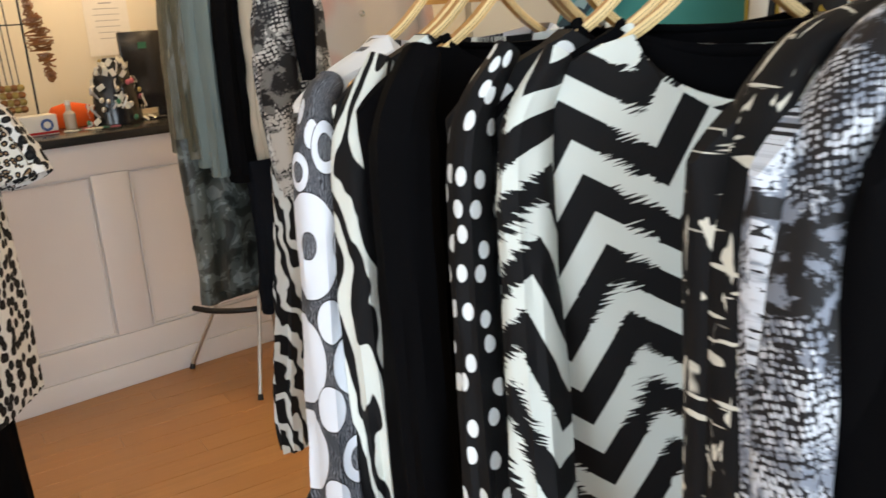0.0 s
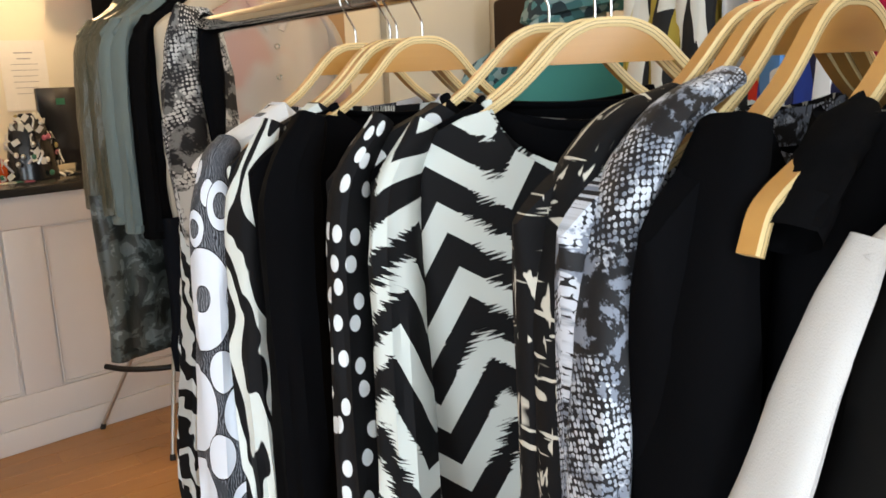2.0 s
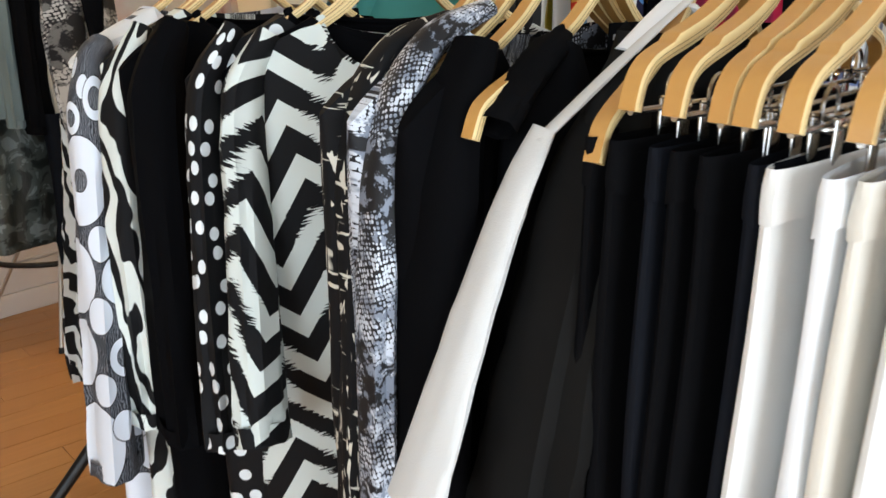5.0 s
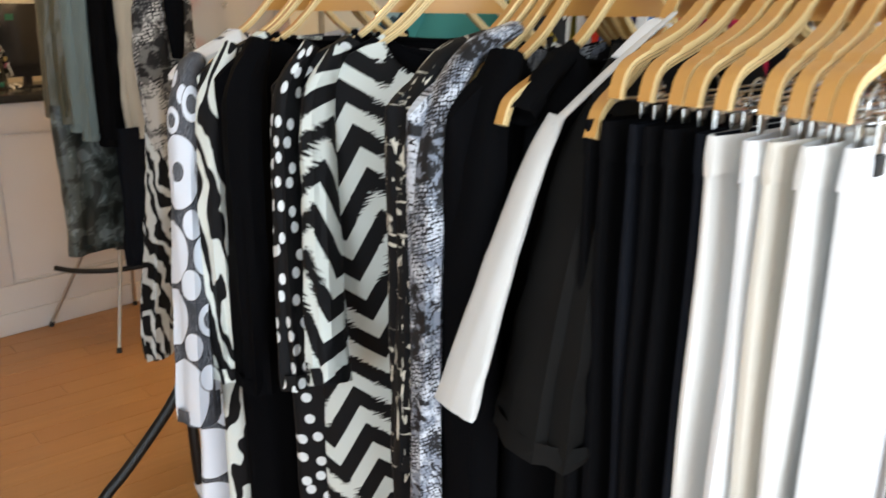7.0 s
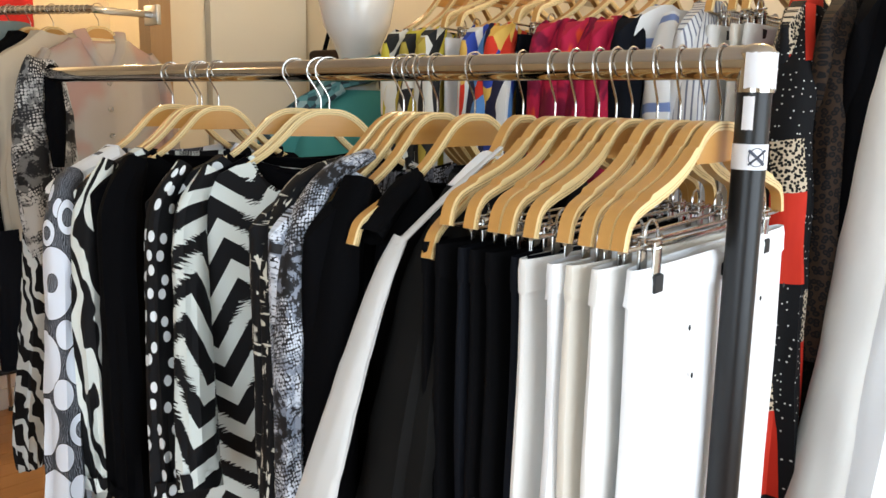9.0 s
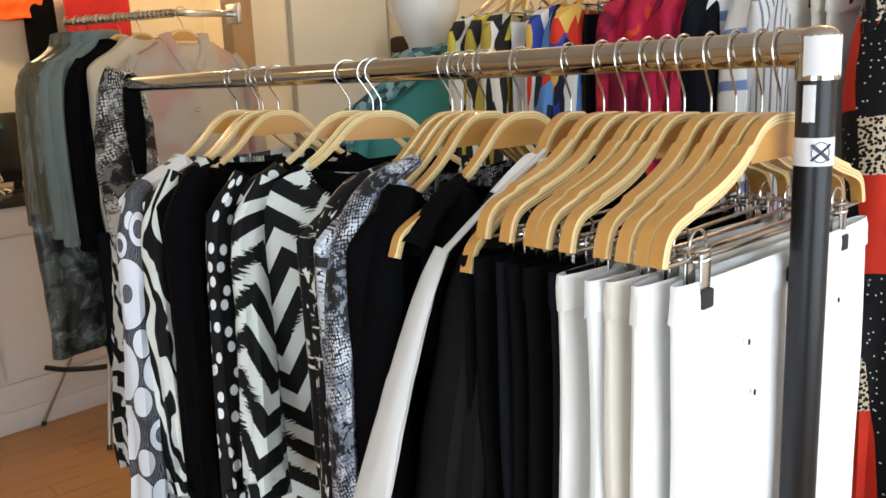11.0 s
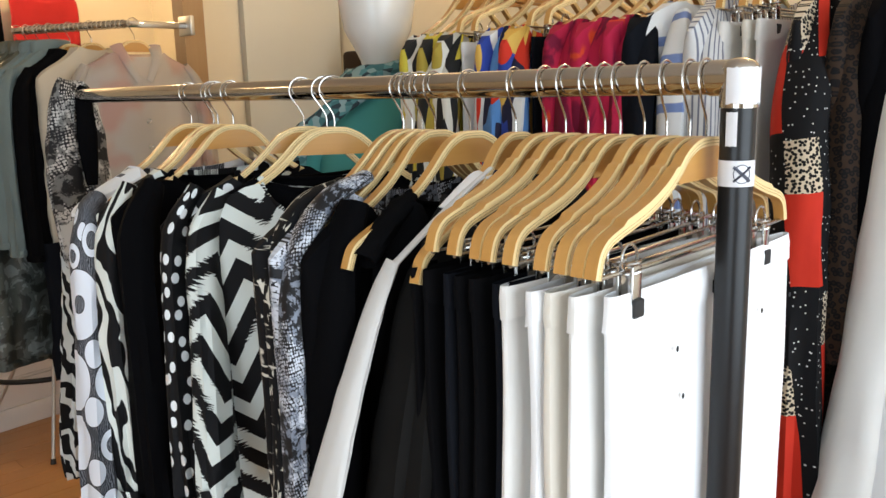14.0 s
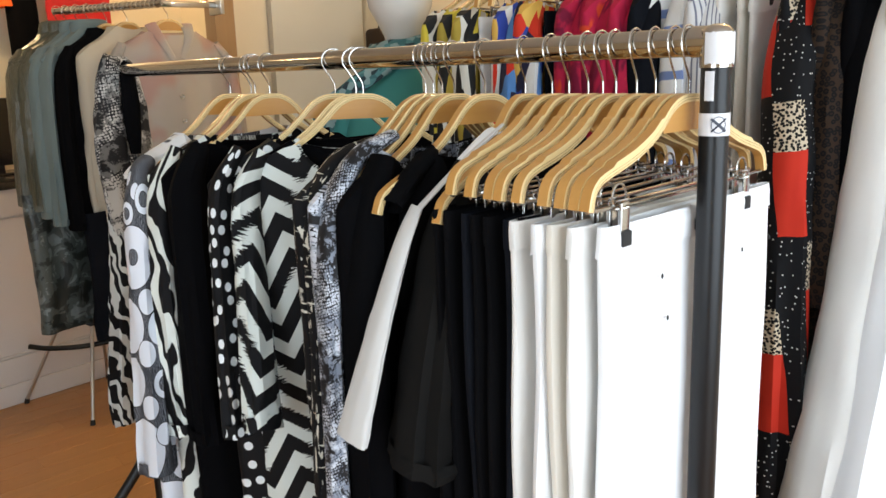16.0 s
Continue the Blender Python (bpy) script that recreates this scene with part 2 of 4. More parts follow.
def stripes(name, ground, line, period, width, direction="V", rag=0.0):
    g = Graph(name, 0.85, spec=0.25)
    weave(g)
    u, v, _ = g.split(g.coords())
    a = v if direction == "V" else u
    if rag:
        a = g.f("ADD", a, g.f("MULTIPLY", g.noise(g.coords(20, 20, 1), 1, 2), rag))
    s = g.f("ABSOLUTE", g.f("SUBTRACT", g.f("FRACT", g.f("DIVIDE", a, period)), 0.5))
    return g.done(g.mix(g.step(s, width + 0.03, width), ground, line))


def camo():
    g = Graph("camouflage_satin", 0.38, spec=0.5)
    n = g.noise(g.coords(14, 14, 14, "Object"), 1.0, 3.0, 0.6, 0.7)
    col = g.mix(g.step(n, 0.45, 0.50), (0.018, 0.022, 0.02), (0.07, 0.085, 0.08))
    col = g.mix(g.step(n, 0.58, 0.62), col, (0.18, 0.21, 0.21))
    g.bump(g.noise(g.coords(26, 26, 9, "Object"), 1.0, 3.0), 0.6, 0.01)
    return g.done(col)


def sheer():
    g = Graph("sheer_blush_organza", 0.5)
    n = g.noise(g.coords(5, 5, 5, "Object"), 1.0, 2.0)
    g.b.inputs["Alpha"].default_value = 0.62
    return g.done(g.mix(g.step(n, 0.45, 0.6), (0.50, 0.46, 0.42), (0.52, 0.33, 0.29)))


def wood(name, pale, deep, along="X", scale=1.0, rough=0.4, coat=0.2):
    g = Graph(name, rough)
    sx, sy, sz = {"X": (3, 60, 60), "Y": (60, 3, 60), "Z": (60, 60, 3)}[along]
    v = g.noise(g.coords(sx * scale, sy * scale, sz * scale, "Object"), 1.0, 4.0, 0.6, 0.4)
    w = g.noise(g.coords(2, 2, 2, "Object"), 1.0, 2.0)
    g.b.inputs["Coat Weight"].default_value = coat
    g.b.inputs["Coat Roughness"].default_value = 0.25
    tone = g.mix(g.f("ADD", g.f("MULTIPLY", v, 0.7), g.f("MULTIPLY", w, 0.3)), deep, pale)
    g.bump(v, 0.06, 0.0006)
    return g.done(g.mix(g.f("MULTIPLY", g.rand(), 0.35), tone, deep))


def paint(name, colour, rough=0.6, grime=0.08):
    g = Graph(name, rough)
    a = g.noise(g.coords(1.6, 1.6, 1.6, "Object"), 1.0, 4.0)
    b = g.noise(g.coords(70, 70, 70, "Object"), 1.0, 3.0)
    g.bump(b, 0.08, 0.001)
    dark = tuple(c * (1 - 2 * grime) for c in colour)
    return g.done(g.mix(a, dark, colour))


def metal(name, colour, rough, wear=0.1):
    g = Graph(name, rough, 1.0)
    a = g.noise(g.coords(40, 8, 40, "Object"), 1.0, 3.0)
    return g.done(colour, g.f("MULTIPLY_ADD", a, wear, rough))


def plain(name, colour, rough=0.5, vary=0.1, spec=0.5):
    g = Graph(name, rough, spec=spec)
    a = g.noise(g.coords(30, 30, 30, "Object"), 1.0, 3.0)
    return g.done(g.mix(a, tuple(c * (1 - vary) for c in colour), colour))


def glow(name, colour, strength):
    g = Graph(name, 0.5)
    g.b.inputs["Emission Color"].default_value = (*colour, 1)
    g.b.inputs["Emission Strength"].default_value = strength
    return g.done(colour)


M = dict(
    circles=circles(), zebra=zebra(scale=1.3), zebra_small=zebra("zebra_print_fine", 1.9, (0.60, 0.62, 0.61), 40, 0.50), polka=polka(), chevron=chevron(), strokes=strokes(),
    snake=snake("snakeskin_print", (0.60, 0.64, 0.71), (0.22, 0.25, 0.31), 22, 215, 20, 0.68), snake_warm=snake("snakeskin_print_grey", (0.52, 0.51, 0.49), (0.16, 0.158, 0.155), 11, 130, 15, 0.56),
    leopard=leopard(), cow=leopard("spotted_print", 34.0, (0.74, 0.74, 0.72), (0.02, 0.02, 0.02)), patch=patchwork(), flames=flames(),
    black=cloth("black_jersey", BLACK, 0.25, 0.95, 0.0, 0.15, 0.03), black_crepe=cloth("black_crepe", (0.0042, 0.0042, 0.0048), 0.25, 0.95, 0.0, 0.3, 0.03), charcoal=cloth("charcoal_linen", (0.011, 0.0105, 0.010), 0.2, 0.95, 0.0, 0.4, 0.05),
    white=cloth("white_cotton", (0.80, 0.81, 0.82), 0.04, 0.85, 0.05, 0.1), cream=cloth("cream_cotton", (0.70, 0.66, 0.58), 0.06), offwhite=cloth("off_white_linen", (0.72, 0.71, 0.68), 0.06, 0.9, 0.05, 0.4),
    band=cloth("white_slub_linen", (0.60, 0.59, 0.57), 0.12, 0.95, 0.0, 0.6),
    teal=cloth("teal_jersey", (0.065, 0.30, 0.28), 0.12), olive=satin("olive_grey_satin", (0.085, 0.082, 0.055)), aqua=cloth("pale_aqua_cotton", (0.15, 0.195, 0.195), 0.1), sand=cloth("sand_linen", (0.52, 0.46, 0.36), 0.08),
    red=cloth("red_cotton", (0.40, 0.014, 0.016), 0.25), orange=cloth("orange_cotton", (0.70, 0.10, 0.01), 0.12), navy=cloth("navy_crepe", (0.007, 0.008, 0.011), 0.2, 0.9, 0.0, 0.2, 0.05),
    camo=camo(), sheer=sheer(), brown=leopard("dark_leopard_print", 95.0, (0.034, 0.020, 0.012), (0.02, 0.012, 0.009)),
    yellow=bands("yellow_abstract_print", [(0.60, 0.50, 0.06), (0.02, 0.02, 0.02), (0.70, 0.70, 0.64), (0.40, 0.30, 0.05), (0.02, 0.02, 0.02), (0.70, 0.68, 0.6)], 42, 0.3, 8),
    mustard=cloth("mustard_cotton", (0.22, 0.15, 0.02), 0.15), multi=bands("multicolour_print", [(0.03, 0.06, 0.32), (0.62, 0.04, 0.02), (0.10, 0.25, 0.55), (0.72, 0.45, 0.10), (0.7, 0.7, 0.68), (0.02, 0.02, 0.05)], 34, 0.35, 30),
    scarf=bands("teal_floral_print", [(0.06, 0.16, 0.17), (0.25, 0.36, 0.36), (0.03, 0.05, 0.06), (0.10, 0.25, 0.26)], 70, 0.8, 20),
    blue_stripe=stripes("white_blue_stripe", (0.74, 0.75, 0.75), (0.18, 0.25, 0.48), 0.085, 0.09, "V", 0.01), pin_stripe=stripes("grey_pin_stripe", (0.62, 0.62, 0.62), (0.16, 0.17, 0.22), 0.011, 0.14, "U"),
    ply=wood("beech_plywood", (0.62, 0.34, 0.095), (0.46, 0.21, 0.045), "X", coat=0.35), ply_edge=plain("birch_edge", (0.82, 0.62, 0.30), 0.4), ply_line=plain("glue_line", (0.22, 0.12, 0.05), 0.6),
    oak=wood("oak_post", (0.42, 0.26, 0.12), (0.28, 0.15, 0.06), "Z", 0.6, 0.5), chrome=metal("chrome", (0.50, 0.46, 0.41), 0.06, 0.10), wire=metal("bright_wire", (0.55, 0.54, 0.52), 0.18), steel=metal("brushed_steel", (0.55, 0.54, 0.52), 0.3),
    black_tube=plain("black_powder_coat", (0.008, 0.008, 0.009), 0.33, 0.3, 0.35), rubber=plain("black_rubber", (0.02, 0.02, 0.02), 0.8), clear=plain("clip_grey", (0.5, 0.52, 0.54), 0.2),
    tape=plain("white_tape", (0.72, 0.72, 0.74), 0.6, 0.12), marker=plain("marker_ink", (0.05, 0.055, 0.08), 0.6), print=plain("grey_print", (0.30, 0.30, 0.31), 0.7),
    wall=paint("cream_wall_paint", (0.76, 0.68, 0.52)), wall_grey=paint("grey_wall_paint", (0.60, 0.59, 0.52)), wall_white=paint("white_panel_paint", (0.78, 0.73, 0.70), 0.45), ceiling=paint("ceiling_paint", (0.75, 0.74, 0.70)),
    worktop=plain("black_worktop", (0.02, 0.02, 0.02), 0.25), screen=plain("black_screen_plastic", (0.012, 0.012, 0.014), 0.18), paper=plain("paper", (0.75, 0.72, 0.66), 0.8), mannequin=plain("white_gloss_fibreglass", (0.74, 0.72, 0.68), 0.18, 0.04),
    bead=plain("amber_beads", (0.25, 0.10, 0.03), 0.3), gold=plain("olive_gold_beads", (0.35, 0.25, 0.07), 0.3), green=plain("green_plastic", (0.03, 0.16, 0.08), 0.4), tag=plain("card_tag", (0.72, 0.68, 0.58), 0.8), pink=plain("pink_ribbon", (0.5, 0.12, 0.16), 0.6),
    blue=plain("blue_print", (0.05, 0.10, 0.28), 0.5), lamp=glow("lamp_glass", (1.0, 0.8, 0.55), 6.0), glass=plain("bottle_plastic", (0.6, 0.5, 0.4), 0.15),
)


def floorboards():
    g = Graph("honey_oak_floor", 0.35)
    a = g.noise(g.coords(3, 45, 40, "Object"), 1.0, 4.0, 0.6, 0.5)
    tone = g.mix(a, (0.33, 0.150, 0.044), (0.49, 0.250, 0.088))
    g.bump(a, 0.05, 0.001)
    return g.done(g.mix(g.f("MULTIPLY", g.rand(), 0.35), tone, (0.34, 0.145, 0.045)), g.f("MULTIPLY_ADD", a, 0.2, 0.25))


M["floor"] = floorboards()


# ---------------------------------------------------------------- mesh helpers
def part(name, bm, material, parent=None, label="", m=None, smooth=True):
    me = bpy.data.meshes.new(name)
    bmesh.ops.recalc_face_normals(bm, faces=bm.faces[:])
    bm.to_mesh(me)
    bm.free()
    for mt in material if isinstance(material, (list, tuple)) else [material]:
        me.materials.append(mt)
    if smooth:
        for p in me.polygons:
            p.use_smooth = True
        me.set_sharp_from_angle(angle=radians(42))
    ob = new(name, me)
    if parent is not None:
        ob.parent = parent
    if m is not None:
        ob.matrix_basis = m
    if label:
        tagged(ob, label)
    return ob


def thing(name, m, label, category, group="", kind=""):
    ob = new(name)
    ob.empty_display_size = 0.05
    ob.matrix_basis = m
    return tagged(ob, label, category, group, kind)


def box(x0, x1, y0, y1, z0, z1, bevel=0.0, bm=None):
    bm = bm or bmesh.new()
    r = bmesh.ops.create_cube(bm, size=1, matrix=Matrix.Translation(((x0 + x1) / 2, (y0 + y1) / 2, (z0 + z1) / 2)) @ Matrix.Diagonal((x1 - x0, y1 - y0, z1 - z0, 1)))
    if bevel:
        es = {e for v in r["verts"] for e in v.link_edges}
        bmesh.ops.bevel(bm, geom=list(es), offset=bevel, segments=2, affect="EDGES", profile=0.5)
    return bm


def cyl(p, q, r0, r1=None, n=20, bm=None):
    bm = bm or bmesh.new()
    p, q = Vector(p), Vector(q)
    d = q - p
    bmesh.ops.create_cone(bm, cap_ends=True, segments=n, radius1=r0, radius2=r0 if r1 is None else r1, depth=d.length, matrix=Matrix.Translation((p + q) / 2) @ d.to_track_quat("Z", "Y").to_matrix().to_4x4())
    return bm


def ball(p, r, sx=1, sy=1, sz=1, bm=None, n=12):
    bm = bm or bmesh.new()
    bmesh.ops.create_uvsphere(bm, u_segments=n, v_segments=n // 2 + 2, radius=r, matrix=Matrix.Translation(p) @ Matrix.Diagonal((sx, sy, sz, 1)))
    return bm


def smooth_path(pts, k=6):
    """Points of a soft line through pts."""
    p = [Vector(a) for a in pts]
    p = [p[0] * 2 - p[1]] + p + [p[-1] * 2 - p[-2]]
    out = []
    for i in range(1, len(p) - 2):
        for j in range(k):
            t = j / k
            a, b, c, d = p[i - 1], p[i], p[i + 1], p[i + 2]
            out.append(0.5 * (2 * b + (c - a) * t + (2 * a - 5 * b + 4 * c - d) * t * t + (3 * b - a - 3 * c + d) * t ** 3))
    return out + [p[-2]]


def tube(path, radius, n=10, caps=True, side=None, flat=1.0, fold=0.0, seed=0.0, shape=None):
    """A tube along path; radius a number or one for each share 0..1 of its length. side: the direction of its wider axis."""
    bm = bmesh.new()
    uvl = bm.loops.layers.uv.new("UVMap")
    path = [Vector(p) for p in path]
    rings, lens, total = [], [0.0], 0.0
    for a, b in zip(path, path[1:]):
        total += (b - a).length
        lens.append(total)
    prev = Vector(side) if side else None
    for i, p in enumerate(path):
        d = (path[min(i + 1, len(path) - 1)] - path[max(i - 1, 0)]).normalized()
        if prev is None:
            prev = d.orthogonal().normalized()
        s = (prev - d * prev.dot(d)).normalized()
        if side is None:
            prev = s
        w = d.cross(s)
        t = lens[i] / total
        r = radius(t) if callable(radius) else radius
        fl = flat(t) if callable(flat) else flat
        ring = []
        for k in range(n):
            a = 2 * math.pi * k / n
            e = 1.0
            if fold:
                e += fold * (0.25 + t) * noise.noise((math.cos(a) * 2.3 + seed, math.sin(a) * 2.3 - seed, t * 1.3 + seed))
                e += 0.35 * fold * noise.noise((math.cos(a) * 1.5 + seed, math.sin(a) * 1.5, t * 11 + seed))
            ring.append(bm.verts.new(p + s * (math.cos(a) * r * e) + w * (math.sin(a) * r * fl * e)))
        rings.append(ring)
    for i in range(len(rings) - 1):
        for k in range(n):
            f = bm.faces.new((rings[i][k], rings[i][(k + 1) % n], rings[i + 1][(k + 1) % n], rings[i + 1][k]))
            r = (radius(0.5) if callable(radius) else radius) * 6.28 / n * ((1 + (flat(0.5) if callable(flat) else flat) ** 2) / 2) ** 0.5
            for lp, (kk, ii) in zip(f.loops, ((k, i), (k + 1, i), (k + 1, i + 1), (k, i + 1))):
                lp[uvl].uv = (kk * r + seed * 0.13, -lens[ii] + seed * 0.071)
    if caps:
        bm.faces.new(rings[0][::-1]), bm.faces.new(rings[-1])
    return bm


def mesh_box(name, x0, x1, y0, y1, z0, z1, material, parent=None, label="", bevel=0.0, m=None):
    return part(name, box(x0, x1, y0, y1, z0, z1, bevel), material, parent, label, m, smooth=bool(bevel))


def structure(name, x0, x1, y0, y1, z0, z1, material, label, category):
    return tagged(mesh_box(name, x0, x1, y0, y1, z0, z1, material), label, category, kind="structure")


# ---------------------------------------------------------------- the room
structure("ceiling", -3.0, 1.75, -2.8, 5.2, 2.75, 2.85, M["ceiling"], "plain off-white painted plaster ceiling", "ceiling")
structure("wall_back", -3.0, 1.75, 5.0, 5.2, 0, 2.75, M["wall"], "warm cream painted wall behind the counter", "wall")
structure("wall_right", 1.75, 1.95, -2.8, 5.2, 0, 2.75, M["wall"], "cream painted side wall behind the clothes", "wall")
structure("wall_left_front", -3.2, -3.0, -2.8, -1.4, 0, 2.75, M["wall"], "cream painted side wall beside an unseen added opening", "wall")
structure("wall_left_back", -3.2, -3.0, 0.2, 5.2, 0, 2.75, M["wall"], "cream painted side wall", "wall")
structure("wall_left_top", -3.2, -3.0, -1.4, 0.2, 2.45, 2.75, M["wall"], "cream painted wall over an unseen added opening", "wall")
structure("wall_front_sill", -3.0, 1.75, -3.0, -2.8, 0, 0.5, M["wall"], "painted wall under the shop window", "wall")
structure("wall_front_top", -3.0, 1.75, -3.0, -2.8, 2.6, 2.75, M["wall"], "painted wall over the shop window", "wall")
structure("wall_front_left", -3.0, -2.4, -3.0, -2.8, 0.5, 2.6, M["wall"], "painted pier beside the shop window", "wall")
structure("wall_front_right", 1.2, 1.75, -3.0, -2.8, 0.5, 2.6, M["wall"], "painted pier beside the shop window", "wall")
structure("ground", -60, 60, -60, -3.2, -0.1, -0.02, M["wall_grey"], "grey paved street outside the shop window", "ground")
# the fitting-room partition behind the coats, with its oak post
structure("wall_partition", 1.03, 1.75, 3.0, 3.1, 0, 2.75, M["wall"], "cream painted partition wall", "wall")
structure("trim", 1.21, 1.735, 2.955, 2.996, 0.0, 2.75, M["wall_grey"], "flat pale grey painted panel on the partition", "wall panel")
structure("trim_post", 0.835, 0.925, 2.79, 2.88, 0, 2.75, M["oak"], "upright oak post with visible grain", "post")
floor = tagged(mesh_box("floor", -3.0, 1.75, -2.8, 5.2, -0.08, -0.012, M["floor"]), "honey-coloured oak plank floor with a satin finish", "floor", kind="structure")


# ---------------------------------------------------------------- hangers
RZ = 1.695  # level from which hangers and clothes are built
RAIL = RZ - 0.020  # axis of the chrome rail
HT = ((0, 0), (0.02, -0.0015), (0.04, -0.010), (0.055, -0.022), (0.07, -0.038), (0.085, -0.053), (0.10, -0.066), (0.125, -0.083), (0.15, -0.097), (0.175, -0.109), (0.195, -0.119), (0.210, -0.131), (0.2195, -0.154))
HT_TROUSERS = ((0, 0), (0.02, -0.001), (0.038, -0.006), (0.054, -0.015), (0.070, -0.029), (0.090, -0.043), (0.12, -0.0565), (0.15, -0.066), (0.177, -0.073), (0.197, -0.080), (0.209, -0.090), (0.2145, -0.102), (0.2175, -0.114))


def hanger_strip(notch):
    """The bent laminated strip: beech on its broad sides, pale layers and glue lines on its edges."""
    bm = bmesh.new()
    half = smooth_path([(x, 0, z) for x, z in (HT_TROUSERS if notch else HT)], 4)
    line = [Vector((-p.x, 0, p.z)) for p in reversed(half[1:])] + half
    lay = (0, 0.0030, 0.0035, 0.0062, 0.0067, 0.0096)
    rings = []
    for i, p in enumerate(line):
        d = (line[min(i + 1, len(line) - 1)] - line[max(i - 1, 0)]).normalized()
        down = Vector((d.z, 0, -d.x))
        w = 0.0068 + 0.0008 * min(1, abs(p.x) / 0.12)
        lift = 0.0035 if notch and 0.070 < abs(p.x) < 0.168 else 0.0
        ring = []
        for q, o in enumerate(lay):
            e = w - (0.0012 if q in (0, len(lay) - 1) else 0)
            ring.append(bm.verts.new(p + down * (o - (lift if q == 0 else 0)) + Vector((0, -e, 0))))
        for q, o in reversed(list(enumerate(lay))):
            e = w - (0.0012 if q in (0, len(lay) - 1) else 0)
            ring.append(bm.verts.new(p + down * (o - (lift if q == 0 else 0)) + Vector((0, e, 0))))
        rings.append(ring)
    n = len(rings[0])
    kinds = (1, 2, 1, 2, 1, 0, 1, 2, 1, 2, 1, 0)
    for p, q in zip(rings, rings[1:]):
        for k in range(n):
            bm.faces.new((p[k], p[(k + 1) % n], q[(k + 1) % n], q[k])).material_index = kinds[k]
    bm.faces.new(rings[0][::-1]).material_index = 1
    bm.faces.new(rings[-1]).material_index = 1
    return bm


def hanger_web(notch):
    """The flat plate under the crown of the hanger."""
    bm = bmesh.new()
    half = [p for p in smooth_path([(x, 0, z) for x, z in (HT_TROUSERS if notch else HT)], 4) if p.x < 0.068]
    line = [Vector((-p.x, 0, p.z)) for p in reversed(half[1:])] + half
    rows = []
    for p in line:
        z0, z1 = p.z - 0.006, min(-0.0435, p.z - 0.0105)
        rows.append([bm.verts.new((p.x, y, z)) for y, z in ((-0.005, z0), (-0.005, z1), (0.005, z1), (0.005, z0))])
    for p, q in zip(rows, rows[1:]):
        for k in range(4):
            bm.faces.new((p[k], p[(k + 1) % 4], q[(k + 1) % 4], q[k]))
    bm.faces.new(rows[0]), bm.faces.new(rows[-1][::-1])
    return bm


def hanger_hook(rail):
    r = rail + 0.0015
    pts = [(0, 0, -0.084), (0, 0, -0.066), (-0.003, 0, -0.057), (-0.011, 0, -0.044)]
    for a in range(205, -41, -20):
        pts.append((math.cos(radians(a)) * (r + 0.003), 0.002 * math.sin(radians(a)), math.sin(radians(a)) * (r + 0.003) - 0.0215))
    return tube(smooth_path(pts, 3), 0.0014, 7)


def make_hanger(m, rail=0.0155, notch=False, clips=False, label="pale plywood clothes hanger with a wire hook", group="hangers"):
    h = thing("clothes_hanger", m, label, "hanger", group)
    part("bent_strip", hanger_strip(notch), [M["ply"], M["ply_edge"], M["ply_line"]], h, m=pose(0, 0, -0.080))
    part("hanger_web", hanger_web(notch), M["ply"], h, "flat plywood plate", m=pose(0, 0, -0.080))
    part("hook", hanger_hook(rail), M["wire"], h, "bright bent wire hook")
    if clips:
        part("clip_bar", tube([(-0.212, 0, -0.196), (-0.1, 0, -0.199), (0.1, 0, -0.199), (0.212, 0, -0.196)], 0.0024, 8), M["wire"], h, "thin chromed bar for clips")
        for x in (-0.15, 0.15):
            bm = box(x - 0.0085, x + 0.0085, -0.009, -0.006, -0.234, -0.192, 0.0012)
            box(x - 0.0085, x + 0.0085, 0.006, 0.009, -0.234, -0.192, 0.0012, bm)
            c = part("clip", bm, M["wire"], h, "chromed trouser clip")
            bm = box(x - 0.009, x + 0.009, -0.0125, -0.004, -0.242, -0.224, 0.002)
            box(x - 0.009, x + 0.009, 0.004, 0.0125, -0.242, -0.224, 0.002, bm)
            part("clip_pad", bm, M["rubber"], c, "black rubber grip")
            part("clip_spring", tube([(x + 0.010 * math.cos(a * 0.7), 0.011 * math.sin(a * 0.7), -0.204 + 0.001 * a) for a in range(0, 18)], 0.0016, 6), M["wire"], c)
            part("clip_ring", tube([(x + 0.014 * math.cos(a * 0.4 + 1.57), 0.0, -0.186 + 0.014 * math.sin(a * 0.4 + 1.57)) for a in range(0, 17)], 0.0015, 6), M["wire"], c)
    return h


# ---------------------------------------------------------------- garments
def shoulder(x):
    """Height of a garment's top on its hanger, from the rail's axis."""
    x = abs(x)
    if x > 0.15:
        return -0.171 - (x - 0.15) * 0.42
    for (a, za), (b, zb) in zip(HT, HT[1:]):
        if a <= x <= b:
            return -0.074 + za + (zb - za) * (x - a) / (b - a)
    return -0.074 + HT[-1][1]


